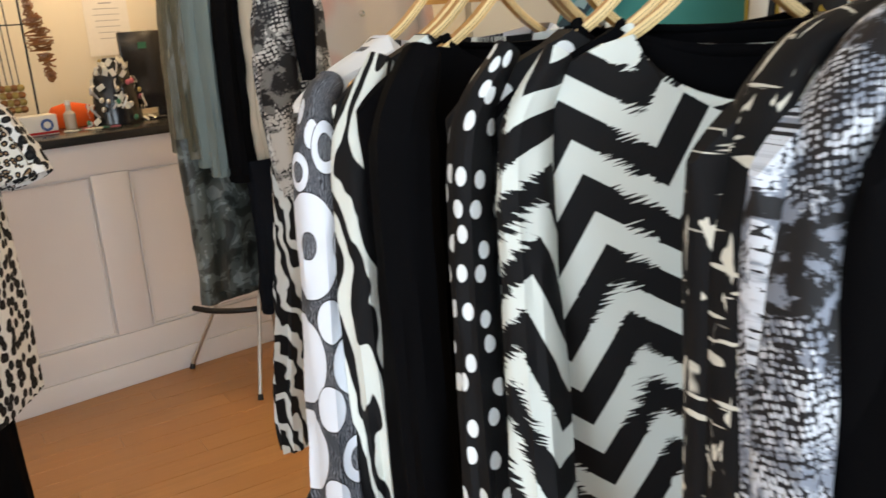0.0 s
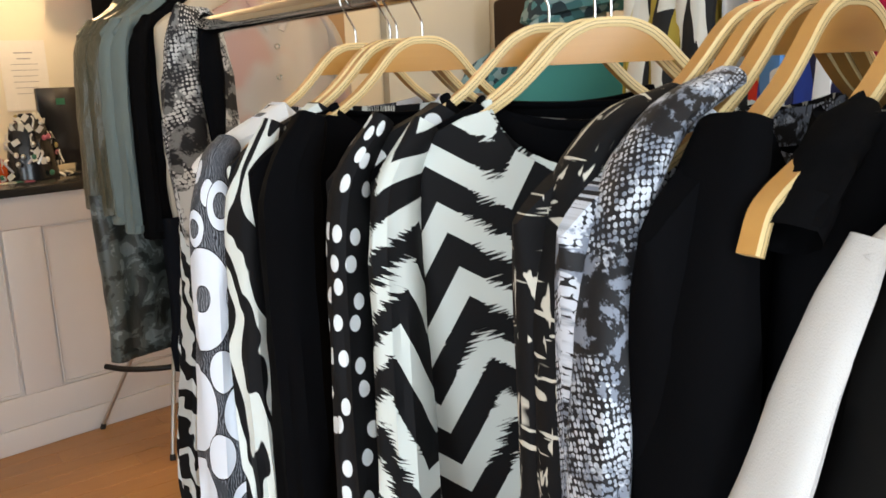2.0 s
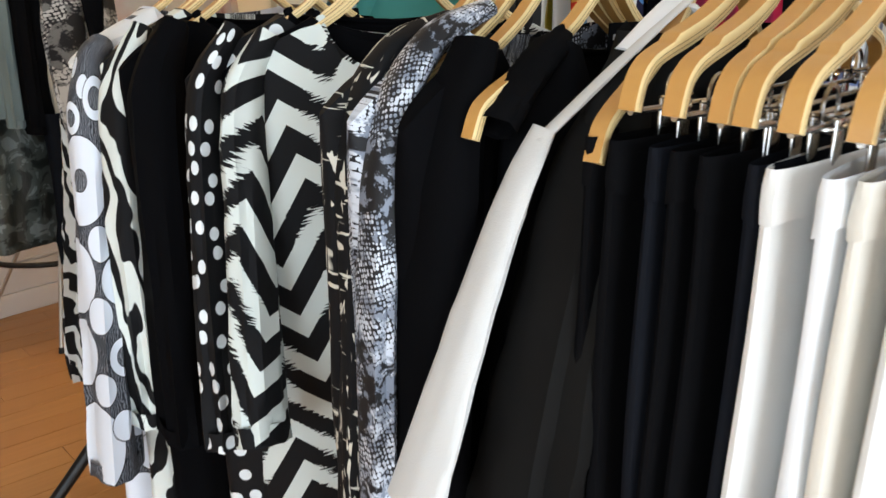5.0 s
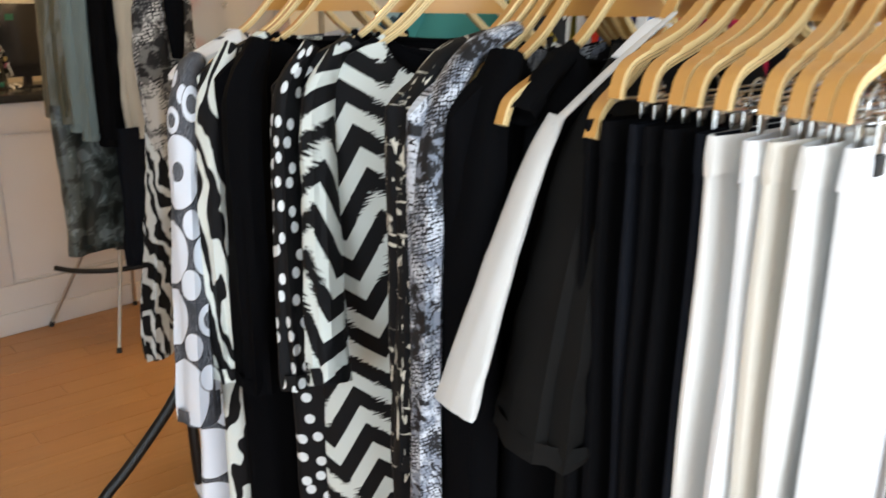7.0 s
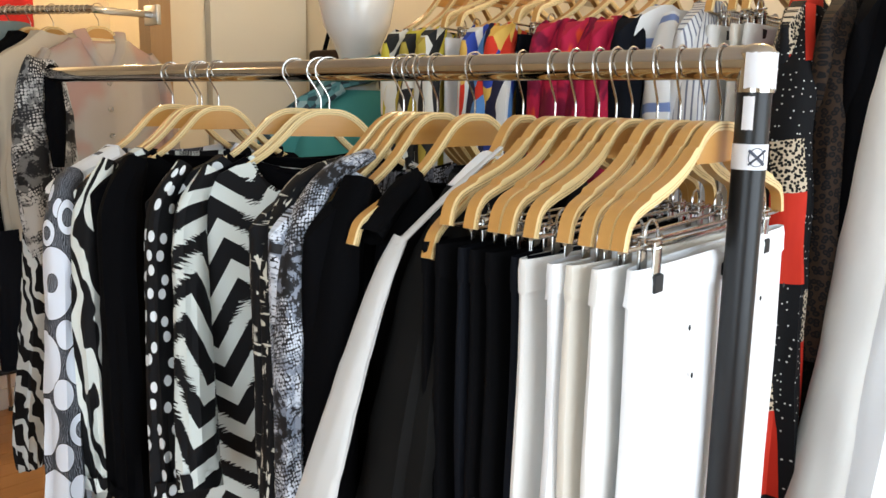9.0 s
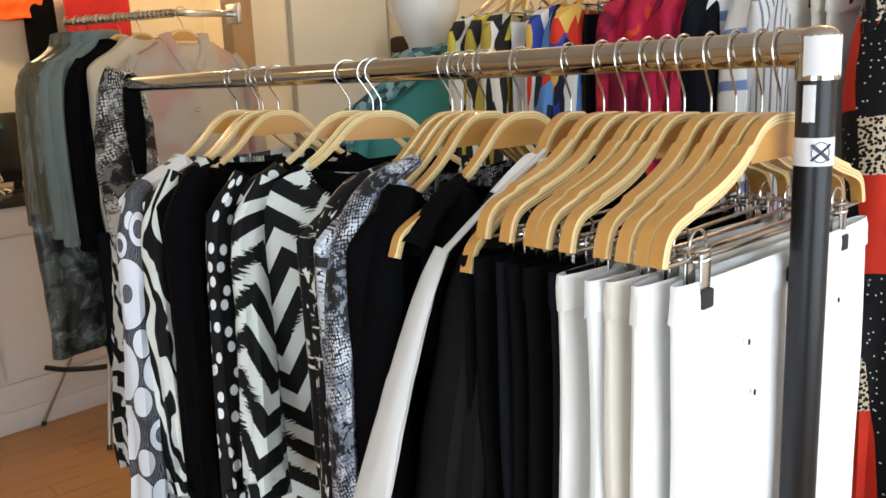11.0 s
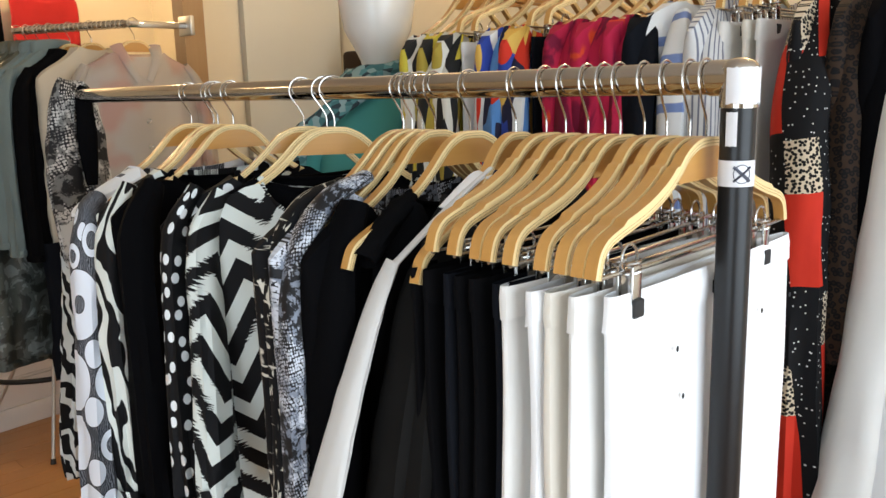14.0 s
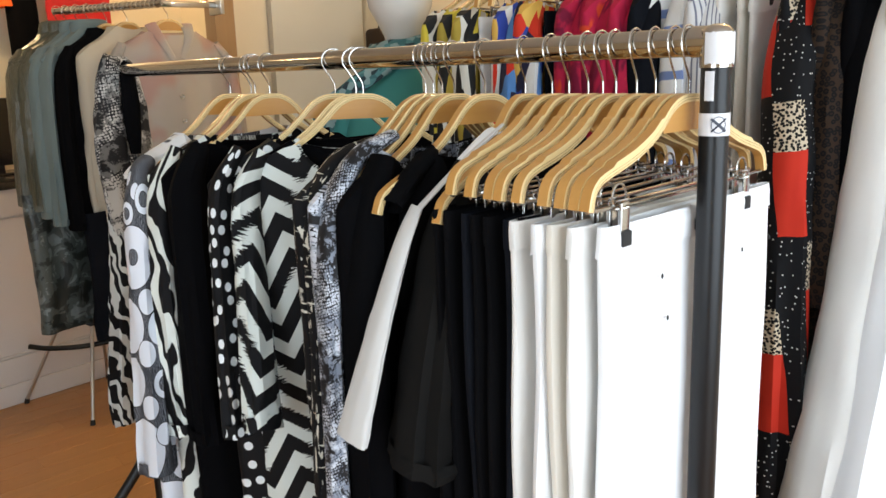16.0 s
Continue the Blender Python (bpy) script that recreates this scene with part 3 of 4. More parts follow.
def body_mesh(half=0.243, hem=-0.9, wide=0.25, depth=0.035, neck=0.115, drop=0.05, fold=0.012, seed=0.0, rows=26, n=56, belly=0.0, lean=0.0, flat_top=None, wave=0.0):
    """A hanging body of cloth: closed at the shoulders, open at neck and hem."""
    bm = bmesh.new()
    uvl = bm.loops.layers.uv.new("UVMap")
    grid = []
    for i in range(rows + 1):
        v = i / rows
        ring = []
        for k in range(n):
            a = 2 * math.pi * k / n - math.pi / 2
            c, s = math.cos(a), math.sin(a)
            sx = math.copysign(abs(c) ** 0.8, c)
            x0 = half * sx
            x1 = wide * sx
            top = flat_top if flat_top is not None else shoulder(x0)
            if flat_top is None:
                top -= 0.022 * (abs(x0) / half) ** 8
            if neck and abs(x0) < neck and flat_top is None:
                dip = drop if s < 0 else drop * 0.35
                top = min(top, shoulder(neck) - dip * (1 - (x0 / neck) ** 2) ** 0.5)
            sv = v ** 1.0
            x = x0 + (x1 - x0) * min(1, sv * 1.4) ** 0.8
            z = top + (hem - top) * sv + (0.012 * noise.noise((a * 1.3 + seed, seed, 0)) * v)
            grow = min(1.0, 0.38 + 2.3 * sv ** 0.5) if flat_top is None else 0.75 + 0.25 * min(1, sv * 5)
            if neck and abs(x0) < neck * 1.15 and flat_top is None:
                grow = max(grow, 0.7)
            y = depth * math.copysign(abs(s) ** 0.6, s) * grow
            f = fold * min(1, sv * 3 + 0.05) * (0.5 + sv * 0.8)
            q = noise.noise((x * 16 + seed * 3, seed, sv * 0.9)) + 0.6 * noise.noise((x * 34 + seed, seed * 2, sv * 1.6 + 4)) + 0.5 * noise.noise((x * 7, seed, sv * 5))
            y += f * q * (1 if s < 0 else 0.8) + belly * math.sin(sv * 3.1) + lean * sv
            x += f * 0.7 * noise.noise((seed, s * 2, sv * 2.2)) + 0.3 * f * noise.noise((seed + 5, s * 2, sv * 9)) + wave * noise.noise((seed + 9, 0, sv * 4))
            ring.append((bm.verts.new((x, y, z)), x, z, a))
        grid.append(ring)
    if flat_top is None:
        # close the shoulders between front and back
        for side in (n // 4, 3 * n // 4):
            for k in range(n // 4):
                a, b = grid[0][(side + k) % n], grid[0][(side + k + 1) % n]
                c, d = grid[0][(side - k - 1) % n], grid[0][(side - k) % n]
                quad = list(dict.fromkeys((a[0], b[0], c[0], d[0])))
                if min(abs(a[1]), abs(b[1])) < neck or len(quad) < 3:
                    continue
                by_vert = {q[0]: q for q in (a, b, c, d)}
                f = bm.faces.new(quad)
                for lp in f.loops:
                    q = by_vert[lp.vert]
                    lp[uvl].uv = (q[1] + seed * 0.17, q[2] + seed * 0.05)
    for i in range(rows):
        for k in range(n):
            k2 = (k + 1) % n
            cs = (grid[i][k], grid[i][k2], grid[i + 1][k2], grid[i + 1][k])
            f = bm.faces.new([c[0] for c in cs])
            for lp, (_, x, z, a), kk in zip(f.loops, cs, (k, k + 1, k + 1, k)):
                t = (kk / n) * 2 * math.pi
                back = math.pi / 2 < t < 3 * math.pi / 2
                u = x if not back else math.copysign(2 * wide, x) - x
                if abs(t - math.pi) < 0.02:
                    u = 2 * wide
                lp[uvl].uv = (u + seed * 0.17, z + seed * 0.05)
    return bm


def collar_mesh(neck=0.115, drop=0.05, depth=0.03, r=0.006):
    pts = []
    for k in range(33):
        a = 2 * math.pi * k / 32 - math.pi / 2
        x = neck * math.cos(a)
        s = math.sin(a)
        pts.append((x, depth * 0.75 * s, shoulder(neck) - (drop if s < 0 else drop * 0.35) * max(0, 1 - (x / neck) ** 2) ** 0.5))
    return tube(pts, r, 8, flat=0.5)


def garment(m, name, label, category, mat, group="", sleeves=(), sleeve_mat=None, collar=None, **kw):
    """sleeves: paths from shoulder to cuff with a radius at each end, a flatness and a seed."""
    g = thing(name, m, label, category, group)
    seed = kw.get("seed", 0.0)
    part("body", body_mesh(**kw), mat, g)
    for pts, r0, r1, flat, sd in sleeves:
        end, back = Vector(pts[-1]), (Vector(pts[-2]) - Vector(pts[-1])).normalized()
        sl = part("sleeve", tube(smooth_path(pts, 7), lambda t, a=r0, b=r1: (a + (b - a) * t) * (0.55 + 0.45 * min(1, t * 6)), 22, False, (0.35, 1, 0), flat, 0.34, sd), sleeve_mat or mat, g)
        part("cuff", tube([end + back * 0.022, end + back * 0.011, end - back * 0.003], r1 * 1.04, 22, False, (0.35, 1, 0), flat, 0.2, sd), sleeve_mat or mat, sl)
    if collar:
        part("neckband", collar_mesh(kw.get("neck", 0.115), kw.get("drop", 0.05), kw.get("depth", 0.035)), collar, g)
    return g


# ---------------------------------------------------------------- the clothes rack
def clothes_rack():
    r = thing("clothes_rack", pose(0, 0, 0), "chrome-railed clothes rack on black tubular posts", "clothes rack")
    part("rail", cyl((0, 0.0, RAIL), (0, 1.80, RAIL), 0.0172, n=32), M["chrome"], r, "polished chrome rail")
    for y in (0.0, 1.815):
        s = 1 if y == 0 else -1
        part("post", cyl((0, y, 0.06 if y == 0 else 0.50), (0, y, RAIL - 0.026), 0.0175, n=28), M["black_tube"], r, "black powder-coated post")
        bm = cyl((0, y, RAIL - 0.03), (0, y, RAIL + 0.008), 0.0195, n=28)
        ball((0, y, RAIL + 0.008), 0.0195, 1, 1, 0.62, bm, 20)
        cyl((0, y, RAIL), (0, y + s * 0.03, RAIL), 0.0185, n=28, bm=bm)
        part("corner_cap", bm, M["chrome"], r, "rounded chrome corner joint")
    # taped paper round the near corner, a stuck label and a band with a cross
    def band(z0, z1, r0, a0, a1, n=18, ragged=0.0):
        bm = bmesh.new()
        rows = []
        for i in range(n + 1):
            a = radians(a0 + (a1 - a0) * i / n)
            j = ragged * noise.noise((i * 0.9, z0 * 9, 0))
            rows.append([bm.verts.new((math.cos(a) * q, math.sin(a) * q, z)) for q, z in ((r0, z0 + j), (r0, z1 - j * 0.6), (r0 + 0.0004, z1 - j * 0.6), (r0 + 0.0004, z0 + j))])
        for p, q in zip(rows, rows[1:]):
            for k in range(4):
                bm.faces.new((p[k], p[(k + 1) % 4], q[(k + 1) % 4], q[k]))
        bm.faces.new(rows[0]), bm.faces.new(rows[-1][::-1])
        return bm
    part("tape", band(RAIL - 0.026, RAIL + 0.010, 0.0198, 168, 300, ragged=0.004), M["tape"], r, "torn white tape on the corner")
    part("label", band(RAIL - 0.068, RAIL - 0.034, 0.0178, 168, 205, ragged=0.001), M["tape"], r, "stuck white paper label")
    bnd = part("tape", band(1.566, 1.5925, 0.0178, 90, 430), M["tape"], r, "white paper band with a drawn cross")
    c = radians(226)
    for a, b in (((-0.0085, 1.5715), (0.0085, 1.5865)), ((-0.0085, 1.5865), (0.0085, 1.5715))):
        pts = [(math.cos(c + u / 0.0184) * 0.0184, math.sin(c + u / 0.0184) * 0.0184, z) for u, z in [(a[0] + (b[0] - a[0]) * t / 6, a[1] + (b[1] - a[1]) * t / 6) for t in range(7)]]
        part("cross_stroke", tube(pts, 0.0019, 6, flat=0.3), M["marker"], bnd)
    pts = [(math.cos(c + 0.0085 * math.cos(t) / 0.0184) * 0.0184, math.sin(c + 0.0085 * math.cos(t) / 0.0184) * 0.0184, 1.579 + 0.0095 * math.sin(t)) for t in [i * 0.35 for i in range(19)]]
    part("circle_stroke", tube(pts, 0.0005, 5), M["marker"], bnd)
    for y in (0.0, 1.815):
        part("leg", tube(smooth_path([(0, y, 0.60), (-0.07, y, 0.50), (-0.19, y, 0.37), (-0.255, y, 0.31), (-0.272, y, 0.26), (-0.272, y, 0.03)], 6), 0.0155, 14), M["black_tube"], r, "bent black tubular leg")
        part("leg", tube(smooth_path([(0, y, 0.55), (0.0, y, 0.40), (0.012, y, 0.22), (0.06, y, 0.10), (0.16, y, 0.05), (0.27, y, 0.03)], 6), 0.0155, 14), M["black_tube"], r, "bent black tubular leg")
        part("cross_rod", cyl((-0.272, y, 0.17), (0.02, y, 0.19), 0.006, n=10), M["black_tube"], r)
        part("joint_tape", cyl((0.007, y, 0.25), (0.022, y, 0.19), 0.018, n=14), M["tape"], r, "worn tape on a joint")
        for x in (-0.272, 0.27):
            part("caster", cyl((x, y - 0.012, 0.024), (x, y + 0.012, 0.024), 0.024, n=18), M["rubber"], r, "black caster wheel")
    return r


clothes_rack()

HANGERS = [  # y, turn, trouser hanger
    (1.166, -3, 0), (1.076, -8, 0), (1.060, -6, 0), (1.002, -4, 0), (0.772, -24, 0), (0.707, -34, 0), (0.686, -36, 0),
    (0.517, -10, 0), (0.498, -6, 0), (0.477, -2, 0), (0.450, 2, 0), (0.381, -1, 0), (0.300, 10, 0), (0.250, 4, 1),
    (0.220, 5, 1), (0.187, 5, 1), (0.163, 3, 1), (0.142, 5, 1), (0.110, 7, 1), (0.082, 6, 1), (0.054, 4, 1), (0.035, 3, 1)]
first = {}
for y, turn, kind in HANGERS:
    m = pose(0, y, RZ, 0, 0, turn)
    if kind not in first:
        first[kind] = make_hanger(m, rail=0.0172, notch=bool(kind), clips=bool(kind), label="pale plywood trouser hanger with chromed clips" if kind else "pale plywood clothes hanger with a wire hook", group="hangers on the clothes rack")
    else:
        copy_thing(first[kind], m)


def on_rail(y, turn=0.0, x=0.0, z=RZ):
    return pose(x, y, z, 0, 0, turn)


def hung(m, name, label, category, mat, sleeves=(), **kw):
    """A garment whose sleeves are given in the room's metres."""
    inv = m.inverted()
    kw["sleeves"] = [([inv @ Vector(p) for p in pts], r0, r1, fl, sd) for pts, r0, r1, fl, sd in sleeves]
    return garment(m, name, label, category, mat, **kw)


G = "clothes on the clothes rack"
c = hung(on_rail(1.166, -3), "printed_tunic", "white and grey tunic printed with large circles", "tunic", M["circles"], [
    ([(-0.205, 1.165, 1.485), (-0.228, 1.155, 1.45), (-0.245, 1.135, 1.30), (-0.27, 1.10, 1.08), (-0.30, 1.05, 0.87)], 0.066, 0.068, 0.5, 1.3)], group=G, hem=-1.22, wide=0.25, depth=0.035, seed=1.3, neck=0.12)
part("yoke", body_mesh(half=0.247, hem=-0.236, wide=0.249, depth=0.041, neck=0.12, drop=0.05, fold=0.004, rows=5, seed=1.3), M["white"], c, "plain white shoulder yoke")
hung(on_rail(1.055, -7), "printed_tunic", "black and off-white zebra-striped tunic", "tunic", M["zebra"], [
    ([(-0.18, 1.07, 1.515), (-0.22, 1.07, 1.43), (-0.235, 1.06, 1.25), (-0.24, 1.04, 1.08), (-0.245, 1.025, 0.95)], 0.052, 0.054, 0.55, 2.1)], group=G, hem=-1.28, wide=0.235, depth=0.03, seed=2.1)
hung(on_rail(1.002, -4), "jersey_blouse", "plain black long-sleeved jersey top", "blouse", M["black"], [
    ([(-0.175, 0.985, 1.52), (-0.215, 0.97, 1.43), (-0.225, 0.955, 1.2), (-0.23, 0.94, 0.96)], 0.062, 0.06, 0.6, 3.4)], group=G, hem=-1.2, wide=0.225, depth=0.035, seed=3.1, collar=M["black"], neck=0.13, drop=0.05)
hung(on_rail(0.772, -24), "printed_dress", "black dress printed with white polka dots", "dress", M["polka"], [
    ([(-0.165, 0.845, 1.525), (-0.205, 0.85, 1.45), (-0.222, 0.835, 1.30), (-0.24, 0.80, 1.13), (-0.25, 0.775, 1.02)], 0.040, 0.042, 0.55, 4.2)], group=G, hem=-1.25, wide=0.23, depth=0.04, seed=4.2, collar=M["black"])
hung(on_rail(0.700, -35), "jersey_blouse", "plain black top with a wide round neck", "blouse", M["black"], [], group=G, hem=-0.9, wide=0.21, depth=0.02, seed=4.8, neck=0.12, drop=0.03, fold=0.006, collar=M["black"])
c = hung(on_rail(0.682, -37), "printed_dress", "black and white dress with brushed zigzag chevrons", "dress", M["chevron"], [
    ([(-0.15, 0.79, 1.52), (-0.185, 0.795, 1.45), (-0.20, 0.775, 1.30), (-0.22, 0.74, 1.16), (-0.24, 0.70, 1.05)], 0.038, 0.042, 0.6, 5.46)], group=G, hem=-1.25, wide=0.225, depth=0.04, seed=0.0, collar=M["chevron"], neck=0.125, drop=0.075, fold=0.008)
hung(on_rail(0.512, -10), "printed_blouse", "black top printed with cream brush strokes", "blouse", M["strokes"], [
    ([(-0.11, 0.522, 1.545), (-0.175, 0.534, 1.515), (-0.215, 0.54, 1.43), (-0.225, 0.53, 1.25), (-0.235, 0.52, 1.0)], 0.030, 0.034, 0.6, 6.2)], group=G, half=0.248, hem=-1.0, wide=0.236, depth=0.034, seed=6.1)
hung(on_rail(0.487, -4), "printed_shirt", "grey-blue snakeskin-printed shirt with long sleeves", "shirt", M["snake"], [
    ([(-0.10, 0.483, 1.556), (-0.170, 0.484, 1.528), (-0.218, 0.484, 1.455), (-0.238, 0.478, 1.32), (-0.25, 0.465, 1.08), (-0.255, 0.45, 0.80)], 0.029, 0.034, 0.6, 7.0)], group=G, half=0.250, hem=-1.1, wide=0.238, depth=0.034, seed=7.0)
hung(on_rail(0.448, 2), "jersey_blouse", "black long-sleeved top of soft jersey", "blouse", M["black"], [
    ([(-0.16, 0.435, 1.53), (-0.20, 0.43, 1.43), (-0.22, 0.425, 1.2), (-0.23, 0.41, 0.75)], 0.052, 0.05, 0.6, 8.1)], group=G, half=0.243, hem=-1.15, wide=0.235, depth=0.04, seed=8.0, neck=0.14, drop=0.08)
c2 = hung(on_rail(0.381, 0), "short_sleeved_blouse", "black short-sleeved top with a turned cuff", "blouse", M["black_crepe"], [
    ([(-0.11, 0.381, 1.538), (-0.145, 0.379, 1.515), (-0.172, 0.376, 1.494), (-0.196, 0.374, 1.470)], 0.021, 0.023, 0.6, 9.0)], group=G, half=0.165, hem=-1.1, wide=0.2, depth=0.04, seed=9.0, collar=M["black_crepe"], neck=0.115, drop=0.085)
nl = part("neck_label", box(-0.026, 0.026, 0.012, 0.0135, -0.175, -0.15, 0.0004), M["black_crepe"], c2, "black woven neck label")
part("label_print", box(-0.02, 0.02, 0.0112, 0.0119, -0.166, -0.1605), M["print"], nl)
j = hung(on_rail(0.300, 0), "colour_block_jacket", "charcoal jacket with a broad white band down front and sleeve", "jacket", M["charcoal"], [
    ([(-0.125, 0.295, 1.515), (-0.150, 0.300, 1.45), (-0.176, 0.306, 1.34), (-0.196, 0.312, 1.22), (-0.208, 0.316, 1.112)], 0.042, 0.074, 0.6, 10.0)], group=G, half=0.165, hem=-0.95, wide=0.185, depth=0.036, seed=10.0, neck=0.1, drop=0.08)
part("sleeve_band", tube(smooth_path([(-0.188, 0.030, -0.222), (-0.210, 0.038, -0.272), (-0.240, 0.050, -0.362), (-0.266, 0.060, -0.455), (-0.291, 0.068, -0.542)], 6), lambda t: 0.013 + 0.019 * t ** 0.8, 20, True, (0.15, 1, 0.15), 0.36, 0.25, 3.0), M["band"], j, "white linen sleeve band")
part("shoulder_band", tube(smooth_path([(-0.080, -0.030, -0.118), (-0.140, -0.012, -0.164), (-0.194, 0.030, -0.232)], 6), lambda t: 0.0045 + 0.004 * t, 14, True, (0.35, 1, 0), 0.4, 0.2, 4.0), M["band"], j, "white linen shoulder band")
part("lapel", tube(smooth_path([(-0.055, -0.02, -0.14), (-0.075, -0.01, -0.128), (-0.10, -0.005, -0.142), (-0.13, 0.0, -0.165)], 6), lambda t: 0.012, 12, True, (0.4, 1, 0.3), 0.35, 0.1, 2.0), M["white"], j, "white turned lapel")
part("button", cyl((-0.03, -0.05, -0.30), (-0.03, -0.056, -0.30), 0.013, n=18), M["black_tube"], j, "large black button")


def trousers(y, turn, mat, label, half=0.205, depth=0.014, seed=0.0, hem=-1.25, lean=0.0, fold=0.006, x=0.0):
    t = thing("trousers", pose(x, y, RZ, 0, 0, turn), label, "trousers", "trousers on the clothes rack")
    part("folded_cloth", body_mesh(half=half, hem=hem, wide=half * 0.995, depth=depth, neck=0, fold=fold, seed=seed, rows=30, n=48, flat_top=-0.218, lean=lean, wave=0.012), mat, t)
    part("waistband", body_mesh(half=half * 1.001, hem=-0.252, wide=half * 1.001, depth=depth * 1.06, neck=0, fold=0.002, seed=seed, rows=3, n=48, flat_top=-0.2165), mat, t)
    return t


for i, (y, turn) in enumerate(((0.270, 1), (0.246, 0), (0.221, 2), (0.197, 0), (0.172, -1), (0.150, 2))):
    trousers(y, turn, M["navy"] if i % 3 == 2 else M["black_crepe"], "black crepe trousers clipped to a hanger", 0.215, 0.013, 11.0 + i)
for i, (y, turn, mat, dx) in enumerate(((0.130, 0, "offwhite", -0.004), (0.104, 2, "white", -0.004), (0.080, 0, "cream", 0.004), (0.060, 2, "offwhite", 0.006), (0.038, 3, "white", 0.026))):
    t = trousers(y, turn, M[mat], "white cotton trousers clipped to a hanger", 0.213, 0.014, 21.0 + 2 * i, x=dx, fold=0.009)
    tg = part("waist_label", box(-0.03, 0.022, -0.0185, -0.0165, -0.246, -0.232, 0.0005), M["black_crepe"], t, "black woven waist label")
    part("label_print", box(-0.012, 0.016, -0.0192, -0.0186, -0.2415, -0.2365), M["print"], tg)
    if i == 4:
        for x, z in ((-0.105, -0.29), (0.105, -0.295), (0.19, -0.292), (-0.09, -0.345)):
            part("rivet", ball((x, -0.017, z), 0.0022, 1, 0.5, 1.5), M["rubber"], t)

# printed trousers laid over the far end of the rail
d = thing("draped_trousers", pose(0, 1.765, RZ), "snakeskin and zebra printed trousers draped over the rail end", "trousers")
part("leg", tube(smooth_path([(0.012, 0.02, -0.006), (-0.012, -0.01, 0.004), (-0.040, -0.03, -0.03), (-0.058, -0.04, -0.18), (-0.055, -0.04, -0.36), (-0.035, -0.03, -0.56)], 7), lambda t: 0.026 + 0.032 * min(1, t * 3) - 0.014 * t, 24, True, (1, 0.3, 0), 0.45, 0.5, 2.5), M["snake_warm"], d)
part("leg", tube(smooth_path([(-0.01, 0.01, 0.0), (0.012, -0.0, 0.0), (0.022, -0.014, -0.05), (0.022, -0.02, -0.22), (0.0, -0.02, -0.40), (-0.03, -0.03, -0.58), (-0.06, -0.03, -0.72)], 7), lambda t: 0.020 + 0.032 * min(1, t * 3) - 0.02 * max(0, t - 0.45), 24, True, (1, 0.3, 0), 0.5, 0.55, 7.4), M["snake_warm"], d)
part("lining", tube(smooth_path([(0.0, 0.0, 0.012), (0.002, -0.03, -0.01), (-0.006, -0.060, -0.08), (-0.008, -0.066, -0.24)], 6), lambda t: 0.012 + 0.012 * math.sin(3.1 * t), 14, True, (1, 0, 0), 0.5, 0.3, 3.3), M["black"], d, "plain black turned lining")
part("leg", tube(smooth_path([(-0.060, -0.02, -0.40), (-0.072, -0.05, -0.52), (-0.080, -0.045, -0.66), (-0.095, -0.03, -0.84), (-0.105, -0.02, -1.0)], 7), lambda t: 0.020 + 0.030 * math.sin(2.2 * t + 0.3), 24, True, (1, 0.3, 0), 0.5, 0.45, 4.4), M["zebra_small"], d, "lower leg with zebra stripes")

# ---------------------------------------------------------------- the second rail, behind
BX, BZ = 0.79, 1.97
r = thing("wall_rail", pose(BX, 0, BZ), "chrome clothes rail fixed along the side wall", "clothes rail")
part("rail", cyl((0, -0.7, 0), (0, 1.32, 0), 0.0125, n=20), M["chrome"], r)
for y in (-0.68, 1.30):
    part("bracket", cyl((0, y, 0), (1.75 - BX, y, 0), 0.011, n=14), M["chrome"], r)
G2 = "clothes on the wall rail"
backlist = [  # y, material, kind, hem, turn, label
    (1.145, "yellow", "top", -0.75, 0, "yellow, black and white abstract-print blouse"), (1.09, "yellow", "top", -0.75, 2, "yellow, black and white abstract-print blouse"),
    (1.03, "yellow", "top", -0.8, 0, "yellow, black and white abstract-print blouse"), (0.975, "white", "trousers", -1.1, 0, "white trousers on a clip hanger"), (0.935, "offwhite", "trousers", -1.1, 2, "white trousers on a clip hanger"),
    (0.875, "multi", "top", -0.75, -4, "multicoloured blue, red and orange print blouse"), (0.82, "multi", "top", -0.75, 0, "multicoloured blue, red and orange print blouse"), (0.765, "navy", "trousers", -1.1, 0, "black trousers on a clip hanger"), (0.725, "black_crepe", "trousers", -1.1, 2, "black trousers on a clip hanger"),
    (0.675, "flames", "top", -0.8, -6, "crimson and orange flame-print blouse"), (0.615, "flames", "top", -0.8, -3, "crimson and orange flame-print blouse"), (0.555, "flames", "top", -0.8, 0, "crimson and orange flame-print blouse"), (0.505, "navy", "top", -0.8, 0, "plain black cotton blouse"),
    (0.435, "blue_stripe", "shirt", -0.85, -18, "white shirt with pale blue stripes"), (0.375, "pin_stripe", "shirt", -0.85, 0, "grey pin-striped linen shirt"), (0.335, "offwhite", "trousers", -1.2, 0, "off-white trousers on a clip hanger"), (0.300, "cream", "trousers", -1.2, 2, "cream trousers on a clip hanger"), (0.268, "offwhite", "trousers", -1.2, 0, "off-white trousers on a clip hanger"),
    (0.205, "patch", "dress", -1.35, 4, "red, black and leopard patchwork-print dress"), (0.125, "brown", "dress", -1.3, 0, "dark brown and black printed dress"), (0.075, "black", "dress", -1.3, 0, "long plain black evening dress"),
    (0.025, "offwhite", "dress", -1.55, 4, "long white linen dress"), (-0.035, "white", "dress", -1.55, 0, "long white cotton dress"), (-0.13, "red", "dress", -1.2, 0, "long plain red dress")]
